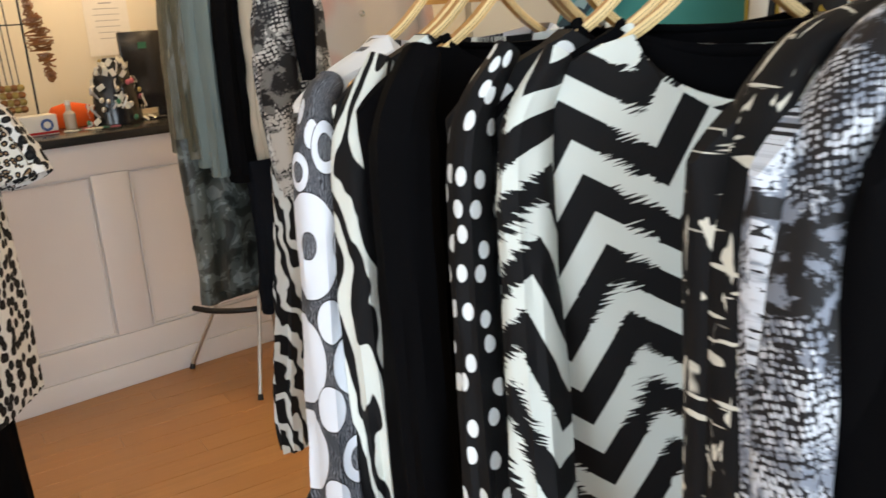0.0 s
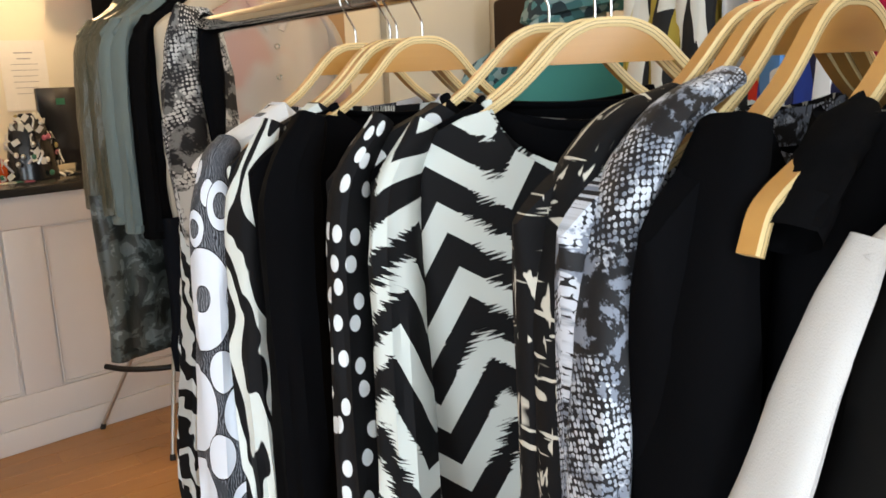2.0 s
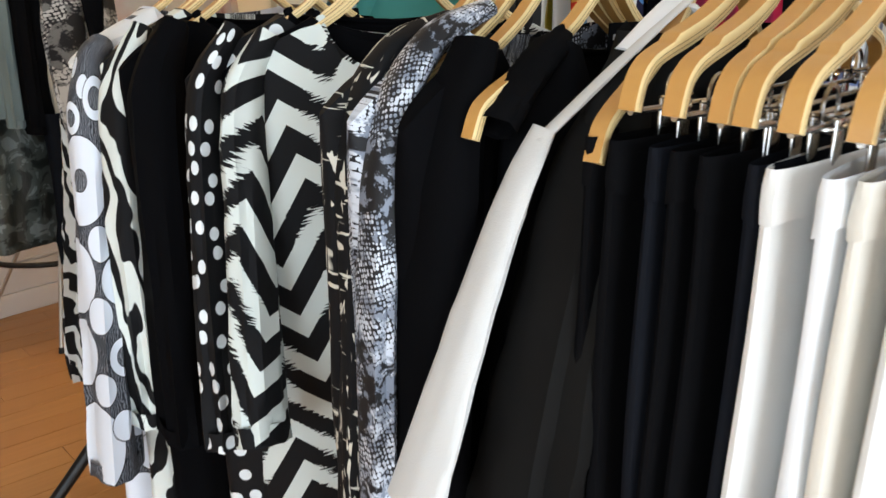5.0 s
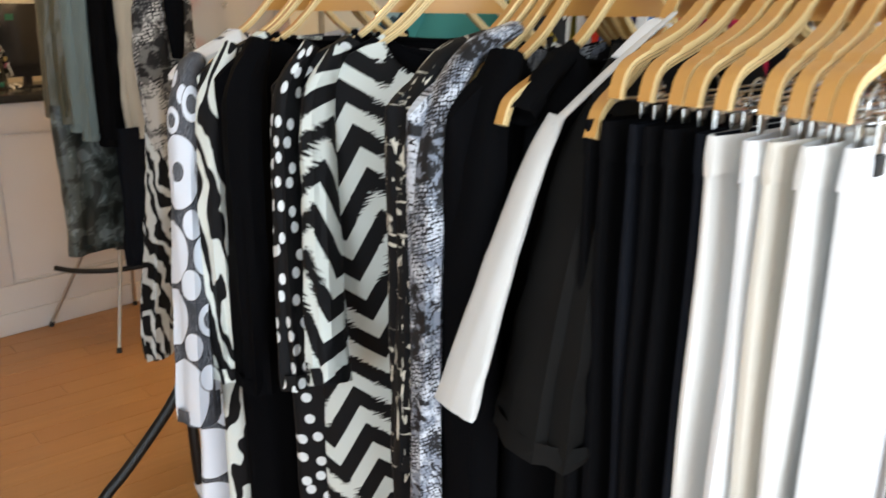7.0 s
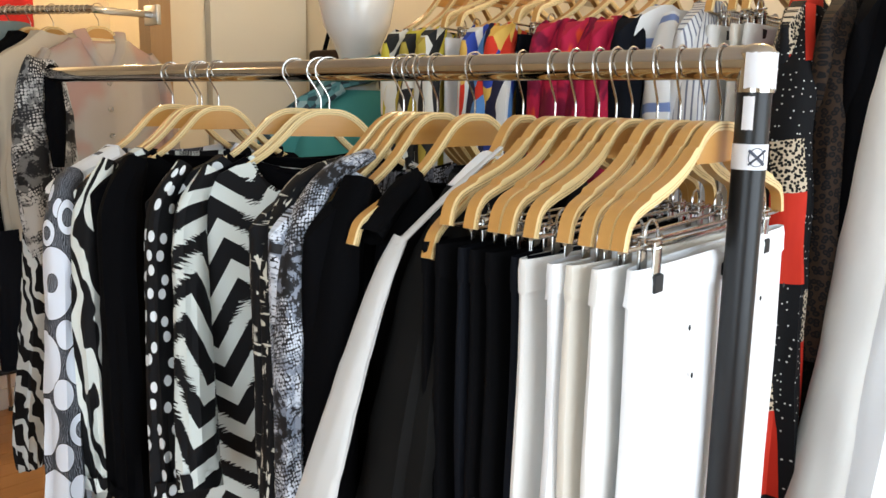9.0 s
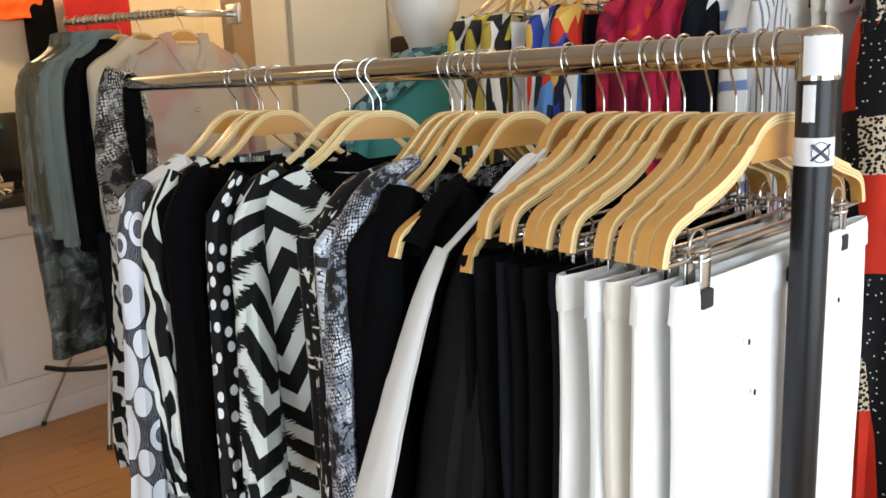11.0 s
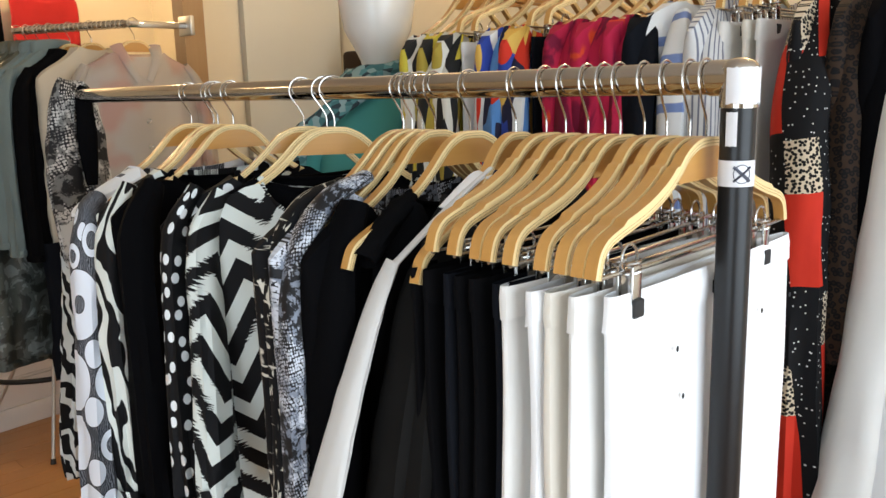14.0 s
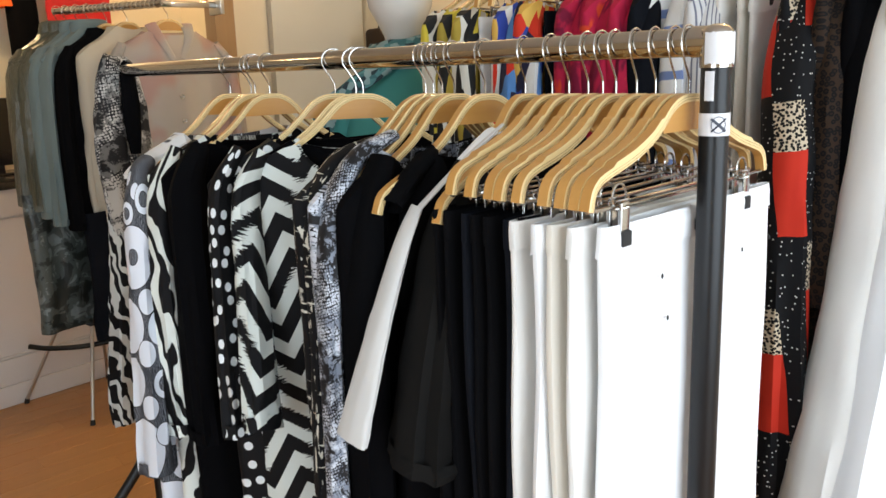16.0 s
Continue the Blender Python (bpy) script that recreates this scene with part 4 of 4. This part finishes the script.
for i, (y, mat, kind, hem, turn, label) in enumerate(backlist):
    m = pose(BX, y, BZ + 0.02, 0, 0, turn)
    copy_thing(first[1 if kind == "trousers" else 0], m)["group"] = "hangers on the wall rail"
    if kind == "trousers":
        t = thing("trousers", m, label, "trousers", G2)
        part("folded_cloth", body_mesh(half=0.205, hem=hem, wide=0.20, depth=0.014, neck=0, fold=0.006, seed=40.0 + i, flat_top=-0.218), M[mat], t)
        part("waistband", body_mesh(half=0.206, hem=-0.252, wide=0.206, depth=0.0148, neck=0, fold=0.002, seed=40.0 + i, rows=3, flat_top=-0.2165), M[mat], t)
    else:
        x0 = BX - 0.2
        sl = [([(BX - 0.165, y, BZ - 0.175), (x0 - 0.005, y - 0.01, BZ - 0.26), (x0 - 0.03, y - 0.02, BZ - 0.45), (x0 - 0.045, y - 0.03, BZ - 0.75)], 0.042, 0.04, 0.6, 50.0 + i)]
        if mat == "patch":
            sl = [([(BX - 0.165, y - 0.01, BZ - 0.175), (0.565, y - 0.025, BZ - 0.30), (0.525, y - 0.042, BZ - 0.5), (0.505, y - 0.055, BZ - 0.75), (0.50, y - 0.065, BZ - 1.2)], 0.050, 0.066, 0.6, 50.0 + i)]
        if mat in ("offwhite", "white"):
            sl = [([(BX - 0.165, y, BZ - 0.175), (0.565, y - 0.005, BZ - 0.30), (0.535, y + 0.0, BZ - 0.57), (0.505, y + 0.012, BZ - 0.82), (0.475, y + 0.03, BZ - 1.07), (0.45, y + 0.045, BZ - 1.35)], 0.040, 0.062, 0.6, 50.0 + i)]
        hung(m, ("blouse" if kind == "top" else kind), label, kind, M[mat], sl, group=G2, hem=hem, wide=0.24, depth=0.035, seed=30.0 + i, neck=0.185 if kind == "top" else 0.13, drop=0.03)


# ---------------------------------------------------------------- the mannequin with its top and scarf
MX, MY = 0.722, 1.43
def loft(sections, n=28, bm=None):
    """sections: (z, half width x, half depth y, shift x, shift y)."""
    bm = bm or bmesh.new()
    rings = []
    for z, a, b, sx, sy in sections:
        rings.append([bm.verts.new((sx + a * math.cos(6.2832 * k / n), sy + b * math.sin(6.2832 * k / n), z)) for k in range(n)])
    for p, q in zip(rings, rings[1:]):
        for k in range(n):
            bm.faces.new((p[k], p[(k + 1) % n], q[(k + 1) % n], q[k]))
    bm.faces.new(rings[0][::-1]), bm.faces.new(rings[-1])
    return bm


bm = loft([(0.0, 0.16, 0.16, 0, 0), (0.012, 0.16, 0.16, 0, 0), (0.02, 0.02, 0.02, 0, 0), (0.85, 0.014, 0.014, 0, 0), (0.86, 0.13, 0.10, 0, 0), (1.0, 0.165, 0.115, 0, 0), (1.15, 0.125, 0.09, 0, 0), (1.3, 0.14, 0.11, 0, 0), (1.45, 0.165, 0.11, 0, 0), (1.56, 0.17, 0.085, 0, 0), (1.62, 0.12, 0.065, 0, 0), (1.66, 0.058, 0.055, 0, 0), (1.71, 0.050, 0.054, 0, -0.005), (1.75, 0.054, 0.060, -0.004, -0.012), (1.785, 0.070, 0.084, -0.006, -0.022), (1.83, 0.092, 0.106, -0.008, -0.02), (1.90, 0.105, 0.117, -0.008, -0.012), (1.97, 0.108, 0.122, -0.008, -0.004), (2.03, 0.096, 0.11, -0.008, 0), (2.075, 0.055, 0.065, -0.006, 0), (2.09, 0.01, 0.01, -0.005, 0)])
tagged(part("mannequin", bm, M["mannequin"], m=pose(MX, MY, 0, 0, 0, -35)), "glossy white faceless mannequin on a round stand", "mannequin")
t = thing("jersey_blouse", pose(MX, MY, 0, 0, 0, -35), "teal jersey top worn by the mannequin", "top")
part("body", loft([(0.95, 0.21, 0.155, 0, 0), (1.12, 0.19, 0.135, 0, 0), (1.3, 0.185, 0.135, 0, 0), (1.45, 0.195, 0.13, 0, 0), (1.56, 0.195, 0.105, 0, 0), (1.625, 0.14, 0.085, 0, 0), (1.655, 0.085, 0.07, 0, 0)]), M["teal"], t)
for s in (-1, 1):
    part("sleeve", tube(smooth_path([(s * 0.15, 0, 1.57), (s * 0.215, 0.0, 1.50), (s * 0.235, 0.01, 1.3), (s * 0.235, -0.02, 1.05)], 6), lambda t: 0.066 - 0.012 * t, 18, True, (0, 1, 0), 0.9, 0.25, 2.0 + s), M["teal"], t)
sc = thing("scarf", pose(MX, MY, 0, 0, 0, -35), "teal and black floral scarf wound round the mannequin's neck", "scarf")
part("loop", tube(smooth_path([(0.098 * math.cos(a), 0.092 * math.sin(a), 1.705 + 0.02 * math.cos(a)) for a in [i * 0.42 for i in range(16)]], 4), lambda t: 0.036, 16, True, (0, 0, 1), 0.8, 0.6, 6.0), M["scarf"], sc)
part("tail", tube(smooth_path([(-0.06, -0.085, 1.67), (-0.17, -0.11, 1.60), (-0.255, -0.09, 1.5), (-0.29, -0.08, 1.15)], 6), lambda t: 0.026 + 0.012 * t, 14, True, (1, 0, 0), 0.4, 0.5, 8.0), M["scarf"], sc)

bg = thing("woven_bag", pose(1.748, 2.62, 1.55), "dark woven bag hung on the side wall", "bag")
part("pouch", box(-0.12, 0.0, -0.19, 0.19, 0.0, 0.30, 0.02), M["brown"], bg)
part("strap", tube(smooth_path([(-0.06, -0.15, 0.28), (-0.04, -0.08, 0.48), (-0.02, 0, 0.56), (-0.04, 0.08, 0.48), (-0.06, 0.15, 0.28)], 5), 0.01, 8), M["black"], bg)

# ---------------------------------------------------------------- the coats by the oak post
a0, a1 = Vector((0.555, 2.72, 1.935)), Vector((0.31, 3.02, 1.925))
r = thing("coat_arm", pose(0, 0, 0), "chrome bracket and arm fixed to the oak post", "clothes rail")
part("bracket", box(0.555, 0.833, 2.735, 2.755, 1.925, 1.95, 0.003), M["chrome"], r, "flat chromed bar")
part("bracket_plate", box(0.815, 0.834, 2.70, 2.80, 1.90, 1.975, 0.003), M["steel"], r)
part("bracket_foot", box(0.82, 0.86, 2.755, 2.795, 1.925, 1.95), M["steel"], r)
part("arm", cyl(a0 + Vector((0.012, -0.012, 0.002)), a0.lerp(a1, 1.14), 0.012, n=18), M["chrome"], r)
for i in range(22):
    p = a0.lerp(a1, i / 21)
    part("stop_ring", tube([p + Vector((0.0152 * math.cos(k * 0.7), 0.002 * math.sin(k), 0.0152 * math.sin(k * 0.7))) for k in range(10)], 0.002, 6), M["wire"], r)
coats = [  # share of the arm, turn, material, hem, half, label, category
    (-0.10, 2, "sheer", -0.85, 0.225, "sheer blush organza shirt with silver snaps", "shirt"), (0.34, 14, "sand", -0.86, 0.215, "sand-coloured sleeveless linen vest", "vest"), (0.56, 18, "black_crepe", -0.88, 0.215, "black tapered short jacket", "jacket"),
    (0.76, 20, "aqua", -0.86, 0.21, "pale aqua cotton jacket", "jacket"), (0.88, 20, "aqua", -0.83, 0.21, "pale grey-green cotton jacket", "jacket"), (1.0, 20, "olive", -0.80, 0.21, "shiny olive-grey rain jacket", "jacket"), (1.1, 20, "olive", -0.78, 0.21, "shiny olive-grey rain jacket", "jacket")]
for i, (k, turn, mat, hem, half, label, cat) in enumerate(coats):
    p = a0.lerp(a1, k)
    m = pose(p.x, p.y, p.z + 0.02, 0, 0, turn)
    copy_thing(first[0], m)["group"] = "hangers on the coat arm"
    x = -half
    sl = [([(x + 0.03, 0, -0.175), (x - 0.015, -0.005, -0.27), (x - 0.04, -0.015, -0.5), (x - 0.045, -0.02, hem + 0.02)], 0.05, 0.05, 0.6, 60.0 + i)]
    if i == 1:
        sl = []
    sl = [([m @ Vector(q) for q in pts], *rest) for pts, *rest in sl]
    if i == 0:
        sl.append(([m @ Vector(q) for q in ((0.19, 0, -0.175), (0.24, -0.005, -0.27), (0.26, -0.02, -0.5), (0.27, -0.03, hem))], 0.055, 0.05, 0.6, 65.0))
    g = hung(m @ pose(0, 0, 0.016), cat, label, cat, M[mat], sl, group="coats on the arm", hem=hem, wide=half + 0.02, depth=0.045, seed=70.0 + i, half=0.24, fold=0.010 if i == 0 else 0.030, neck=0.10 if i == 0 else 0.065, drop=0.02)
    if i > 2:
        part("collar", tube([(0.082 * math.cos(q * 0.35), 0.038 * math.sin(q * 0.35), -0.112 - 0.012 * math.sin(q * 0.35)) for q in range(19)], 0.027, 12, True, (0, 0, 1), 0.22, 0.3, 75.0 + i), M[mat], g, "stand-up collar")
    if i == 0:
        for s in (-1, 1):
            part("collar_wing", tube(smooth_path([(s * 0.075, 0.0, -0.115), (s * 0.06, -0.04, -0.17), (s * 0.02, -0.055, -0.25)], 5), lambda t: 0.024 - 0.012 * t, 12, True, (1, 0, 0.4), 0.25, 0.1, 3.0), M["sheer"], g, "folded sheer collar")
        for q in range(4):
            part("snap", tube([(0.008 * math.cos(a * 0.6), -0.058, -0.30 - 0.095 * q + 0.008 * math.sin(a * 0.6)) for a in range(12)], 0.0022, 6), M["wire"], g, "silver ring snap")
for i, (x, y, turn, mat, top, hem, half, label) in enumerate(((0.275, 2.99, 20, "camo", -0.70, -1.26, 0.24, "shiny camouflage trousers hanging under a jacket"), (0.43, 2.84, 18, "navy", -0.78, -1.30, 0.22, "black trousers hanging under a jacket"))):
    t = thing("trousers", pose(x, y, 1.93, 0, 0, turn), label, "trousers", "coats on the arm")
    part("folded_cloth", body_mesh(half=half + 0.03, hem=hem, wide=half + 0.02, depth=0.045, neck=0, fold=0.016, seed=80.0 + i, flat_top=top), M[mat], t)
    part("hem_band", body_mesh(half=half + 0.022, hem=hem + 0.002, wide=half + 0.022, depth=0.046, neck=0, fold=0.012, seed=80.0 + i, rows=4, flat_top=hem + 0.035), M[mat], t)


# ---------------------------------------------------------------- the chair behind the coats
ch = thing("chair", pose(0.50, 3.78, 0), "metal-legged chair with a dark cross bar and seat", "chair")
for fx, fy in ((0.213, 4.034), (0.355, 3.479), (0.80, 3.56), (0.66, 4.08)):
    p, q = Vector((fx - 0.50, fy - 3.78, 0.012)), Vector(((fx - 0.50) * 0.45 + 0.03, (fy - 3.78) * 0.45, 0.45))
    lg = part("leg", cyl(p, q, 0.009, n=14), M["steel"], ch, "slim steel leg")
    part("foot", cyl(p - Vector((0, 0, 0.012)), p + (q - p) * 0.03, 0.013, 0.011, n=14), M["rubber"], lg, "black rubber foot")
part("cross_bar", tube(smooth_path([(-0.275, 0.10, 0.345), (-0.2, 0.02, 0.335), (-0.06, -0.06, 0.33), (0.12, -0.09, 0.33)], 5), 0.013, 12), M["black_tube"], ch, "dark plastic cross bar")
part("seat", box(-0.06, 0.24, -0.16, 0.18, 0.45, 0.475, 0.012), M["black_tube"], ch, "dark moulded seat")

# ---------------------------------------------------------------- the counter
ct = thing("counter", pose(-0.10, 4.028, 0, 0, 0, 7.5), "white panelled shop counter with a black top", "counter")
part("front_board", box(-1.5, 0.95, 0.018, 0.05, 0.0, 1.125), M["wall_white"], ct, "white painted panelled front", smooth=False)
part("end_board", box(0.915, 0.95, 0.05, 0.55, 0, 1.125), M["wall_white"], ct, smooth=False)
for z0, z1 in ((0.10, 0.245), (0.985, 1.125)):
    part("rail", box(-1.5, 0.95, 0.0, 0.0178, z0, z1, 0.004), M["wall_white"], ct)
for x0, x1 in ((-1.5, -1.40), (-0.72, -0.56), (0.015, 0.175), (0.82, 0.95)):
    part("stile", box(x0, x1, 0.0005, 0.0175, 0.2455, 0.9845, 0.004), M["wall_white"], ct)
for x0, x1 in ((-1.4, -0.72), (-0.56, 0.015), (0.175, 0.82)):
    mo = tube([(x0 + 0.012, 0.012, 0.257), (x1 - 0.012, 0.012, 0.257), (x1 - 0.012, 0.012, 0.973), (x0 + 0.012, 0.012, 0.973), (x0 + 0.012, 0.012, 0.257)], 0.0055, 8)
    part("moulding", mo, M["wall_white"], ct)
part("skirting", box(-1.5, 0.95, -0.018, 0.0, 0.0, 0.11, 0.005), M["wall_white"], ct, "white skirting along the counter")
part("worktop", box(-1.52, 0.98, -0.035, 0.60, 1.1255, 1.163, 0.004), M["worktop"], ct, "glossy black worktop")
CZ = 1.163


def on_counter(x, y, turn=0):
    return pose(x, y, CZ, 0, 0, turn)


mn = thing("till_screen", on_counter(0.36, 4.44, 8), "black flat till screen standing on the counter", "screen")
part("display", box(-0.17, 0.17, -0.015, 0.015, 0.05, 0.41, 0.006), M["screen"], mn)
part("stand", box(-0.02, 0.02, 0.0, 0.03, 0.0, 0.1, 0.004), M["screen"], mn)
part("base", box(-0.1, 0.1, -0.07, 0.09, 0.0, 0.012, 0.004), M["screen"], mn)
part("sticker", box(-0.085, -0.045, -0.0175, -0.0155, 0.33, 0.36), M["green"], mn, "small green sticker")

rng = random.Random(5)
ds = thing("tag_display", on_counter(0.125, 4.33), "dark stand heaped with ribbons, trinkets and card tags", "display stand")
part("stand", loft([(0, 0.11, 0.08, 0, 0), (0.02, 0.11, 0.08, 0, 0), (0.12, 0.10, 0.06, 0, 0), (0.24, 0.08, 0.045, 0, 0), (0.30, 0.03, 0.02, 0, 0)]), M["screen"], ds)
for i in range(64):
    a, h = rng.uniform(-3.3, 0.2), rng.uniform(0.02, 0.30)
    rr = 0.125 - 0.12 * (h / 0.34) ** 2 + rng.uniform(0, 0.02)
    p = (rr * math.cos(a), rr * 0.75 * math.sin(a), h)
    if i % 3 == 0:
        b = box(-0.012, 0.012, -0.0008, 0.0008, -0.017, 0.017)
        part("tag", b, M["tag"], ds, m=pose(*p, rng.uniform(-30, 30), rng.uniform(-60, 60), math.degrees(a) + 90), smooth=False)
    elif i % 3 == 1:
        pts = [(p[0], p[1], p[2]), (p[0] * 1.12 + rng.uniform(-.02, .02), p[1] * 1.15, p[2] - 0.015), (p[0] * 1.05 + rng.uniform(-.02, .02), p[1] * 1.15, max(0.006, p[2] - 0.06))]
        part("ribbon", tube(smooth_path(pts, 4), 0.006, 6, True, None, 0.4), M[rng.choice(["offwhite", "steel", "screen", "offwhite", "black"])], ds)
    else:
        part("trinket", ball(p, 0.011, 1, 1, 1.2, n=8), M[rng.choice(["pink", "green", "gold", "tag", "steel"])], ds)

nk = thing("necklace_stand", on_counter(-0.20, 4.42), "wire stand hung with strings of brown and amber beads", "jewellery stand")
part("base", cyl((0, 0, 0), (0, 0, 0.012), 0.07, n=24), M["black_tube"], nk)
part("pole", cyl((0, 0, 0.012), (0, 0, 0.60), 0.005, n=10), M["black_tube"], nk)
part("arm", cyl((-0.16, 0, 0.60), (0.14, 0, 0.60), 0.005, n=10), M["black_tube"], nk)
part("arm", cyl((-0.16, 0, 0.47), (0.05, 0, 0.47), 0.003, n=8), M["black_tube"], nk)
for i, x in enumerate((-0.14, -0.115, -0.09, -0.065)):
    st = part("cord", cyl((x, -0.01, 0.60), (x + 0.01, -0.012, 0.20), 0.0025, n=6), M["black_tube"], nk, "thin dark cord")
    for q in range(4):
        part("bead", ball((x + 0.01, -0.012, 0.20 - 0.032 * q), 0.019, 1, 1, 0.85, n=10), M["gold" if (i + q) % 2 else "bead"], st)
for i in range(46):
    h = rng.uniform(0, 1)
    part("bead_ring", tube([(0.03 + 0.11 * (0.5 - abs(h - 0.5)) * rng.uniform(-1, 1) + 0.05 * h + 0.014 * math.cos(k), -0.02 - 0.001 * i, 0.58 - 0.36 * h + 0.014 * math.sin(k)) for k in [j * 0.7 for j in range(10)]], 0.004, 6), M["bead"], nk)
bx = thing("glove_box", on_counter(-0.245, 4.25, 10), "white carton with a round blue emblem", "box")
part("carton", box(-0.085, 0.085, -0.05, 0.05, 0, 0.085, 0.002), M["paper"], bx)
part("emblem", cyl((0.04, -0.0505, 0.042), (0.04, -0.052, 0.042), 0.027, n=24), M["blue"], bx, "round blue emblem")
part("emblem_disc", cyl((0.04, -0.0522, 0.042), (0.04, -0.0532, 0.042), 0.015, n=24), M["paper"], bx)
part("stripe", box(-0.084, 0.084, -0.0515, -0.0503, 0.004, 0.014), M["red"], bx, "red printed stripe")
b = thing("sanitiser_bottle", on_counter(-0.085, 4.33), "small clear bottle with an amber label", "bottle")
part("bottle", loft([(0, 0.025, 0.025, 0, 0), (0.07, 0.026, 0.026, 0, 0), (0.085, 0.012, 0.012, 0, 0), (0.11, 0.012, 0.012, 0, 0)], 16), M["glass"], b)
part("cap", cyl((0, 0, 0.11), (0, 0, 0.13), 0.013, n=14), M["paper"], b)
tagged(part("orange_pouch", loft([(0, 0.10, 0.05, 0, 0), (0.05, 0.11, 0.05, 0, 0), (0.095, 0.08, 0.03, 0.0, 0), (0.11, 0.02, 0.01, 0.0, 0)], 20), M["orange"], m=on_counter(-0.06, 4.47)), "soft orange cloth pouch lying on the counter", "pouch")
for i in range(7):
    tagged(part("card", box(-0.03, 0.03, -0.02, 0.02, 0, 0.004), M[("tag", "green", "pink", "tag")[i % 4]], m=on_counter(-0.10 + 0.03 * i, 4.24 + 0.008 * (i % 3), 17 * i), smooth=False), "small paper card lying on the counter", "card")

# paper notice on the back wall, and clothes hung above it
nt = thing("notice", pose(0.27, 4.996, 1.62), "white paper notice with lines of print taped to the wall", "notice")
part("sheet", box(-0.11, 0.11, -0.002, 0.0, -0.16, 0.2), M["paper"], nt, smooth=False)
for i, w in enumerate((0.045, 0.032, 0.065, 0.065, 0.06, 0.06, 0.055, 0.05)):
    part("print_line", box(-w, w, -0.0035, -0.0022, 0.14 - i * 0.03 - (0.006 if i < 2 else 0.003), 0.14 - i * 0.03), M["print"], nt, smooth=False)
for x, z, mat, w, hem, lab in ((1.03, 2.44, "red", 0.19, -0.46, "red knitted top hung high on the wall"), (0.56, 2.44, "orange", 0.20, -0.36, "bright orange top hung high on the wall"), (0.70, 2.42, "black", 0.085, -1.25, "long black scarf hung on the wall")):
    m = pose(x, 4.88, z)
    gg = hung(m, "blouse", lab, "blouse", M[mat], [], group="clothes on the back wall", hem=hem, wide=w, half=min(w, 0.2), depth=0.04, seed=90 + x)
    part("loop", tube([(0, 0, -0.12), (0, 0.005, -0.08), (0, 0.01, -0.053)], 0.004, 6), M[mat], gg)
    hk = thing("wall_hook", pose(x, 4.88, z), "small chrome hook on the wall", "hook")
    part("peg", cyl((0, 0.12, -0.06), (0, 0, -0.06), 0.006, n=10), M["chrome"], hk)

# ---------------------------------------------------------------- the rack by the entrance side
lr = thing("clothes_rack", pose(-0.95, 2.42, 0), "black tubular clothes rack with spotted clothes", "clothes rack")
part("rail", cyl((-0.9, 0, 1.58), (0.36, 0, 1.58), 0.014, n=20), M["chrome"], lr)
part("post", cyl((0.20, 0, 0.05), (0.20, 0, 1.567), 0.016, n=20), M["black_tube"], lr)
part("post", cyl((-0.9, 0, 0.05), (-0.9, 0, 1.59), 0.016, n=20), M["black_tube"], lr)
for x in (-0.9, 0.20):
    part("leg", tube(smooth_path([(x, 0, 0.12), (x + 0.07, 0.05, 0.09), (x + 0.17, 0.11, 0.04), (x + 0.25, 0.16, 0.025)], 5), 0.022, 12), M["black_tube"], lr, "black splayed foot")
    part("leg", tube(smooth_path([(x, 0, 0.12), (x, -0.12, 0.09), (x, -0.28, 0.025)], 5), 0.022, 12), M["black_tube"], lr, "black splayed foot")
for i, (x, mat, hem, lab) in enumerate(((-0.655, "cow", -0.95, "white top with large black spots"), (-0.685, "leopard", -0.92, "white top with black leopard spots"), (-0.735, "black", -1.4, "long plain black dress"))):
    m = pose(x, 2.42, 1.60, 0, 0, 58)
    copy_thing(first[0], m)["group"] = "hangers on the entrance rack"
    sl = [([(x + 0.10, 2.56, 1.46), (x + 0.15, 2.60, 1.38), (x + 0.20, 2.58, 1.28), (x + 0.215, 2.56, 1.22)], 0.055, 0.065, 0.7, 97.0)] if i < 2 else []
    hung(m, "blouse", lab, "blouse", M[mat], sl, group="clothes on the entrance rack", hem=hem, wide=0.25, depth=0.05, seed=95.0 + i)

# ---------------------------------------------------------------- lamps, floor planks
# fixtures added on the ceiling where the unseen warm lamps hang
for x, y in ((0.2, 4.55), (1.35, 4.4), (1.3, 2.2), (-1.4, 3.4), (1.3, 0.4)):
    l = thing("ceiling_light", pose(x, y, 2.75), "small round recessed ceiling lamp, added out of view", "ceiling light", "ceiling lights")
    part("rim", tube([(0.07 * math.cos(k * 0.5), 0.07 * math.sin(k * 0.5), -0.006) for k in range(14)], 0.008, 6), M["steel"], l)
    part("lens", cyl((0, 0, -0.001), (0, 0, -0.006), 0.06, n=20), M["lamp"], l)

plank = box(0, 1.2, 0, 0.118, -0.012, 0, 0.0012)
pm = bpy.data.meshes.new("plank")
plank.to_mesh(pm)
plank.free()
pm.materials.append(M["floor"])
for row in range(36):
    y = 0.9 + 0.12 * row
    if y > 5.0:
        break
    off = (row * 0.47) % 1.2
    for k in range(-1, 5):
        x = -2.9 + k * 1.202 + off
        if x < -3.0 or x + 1.2 > 1.75:
            continue
        ob = new("plank", pm)
        ob.parent = floor
        ob.location = (x, y, 0)
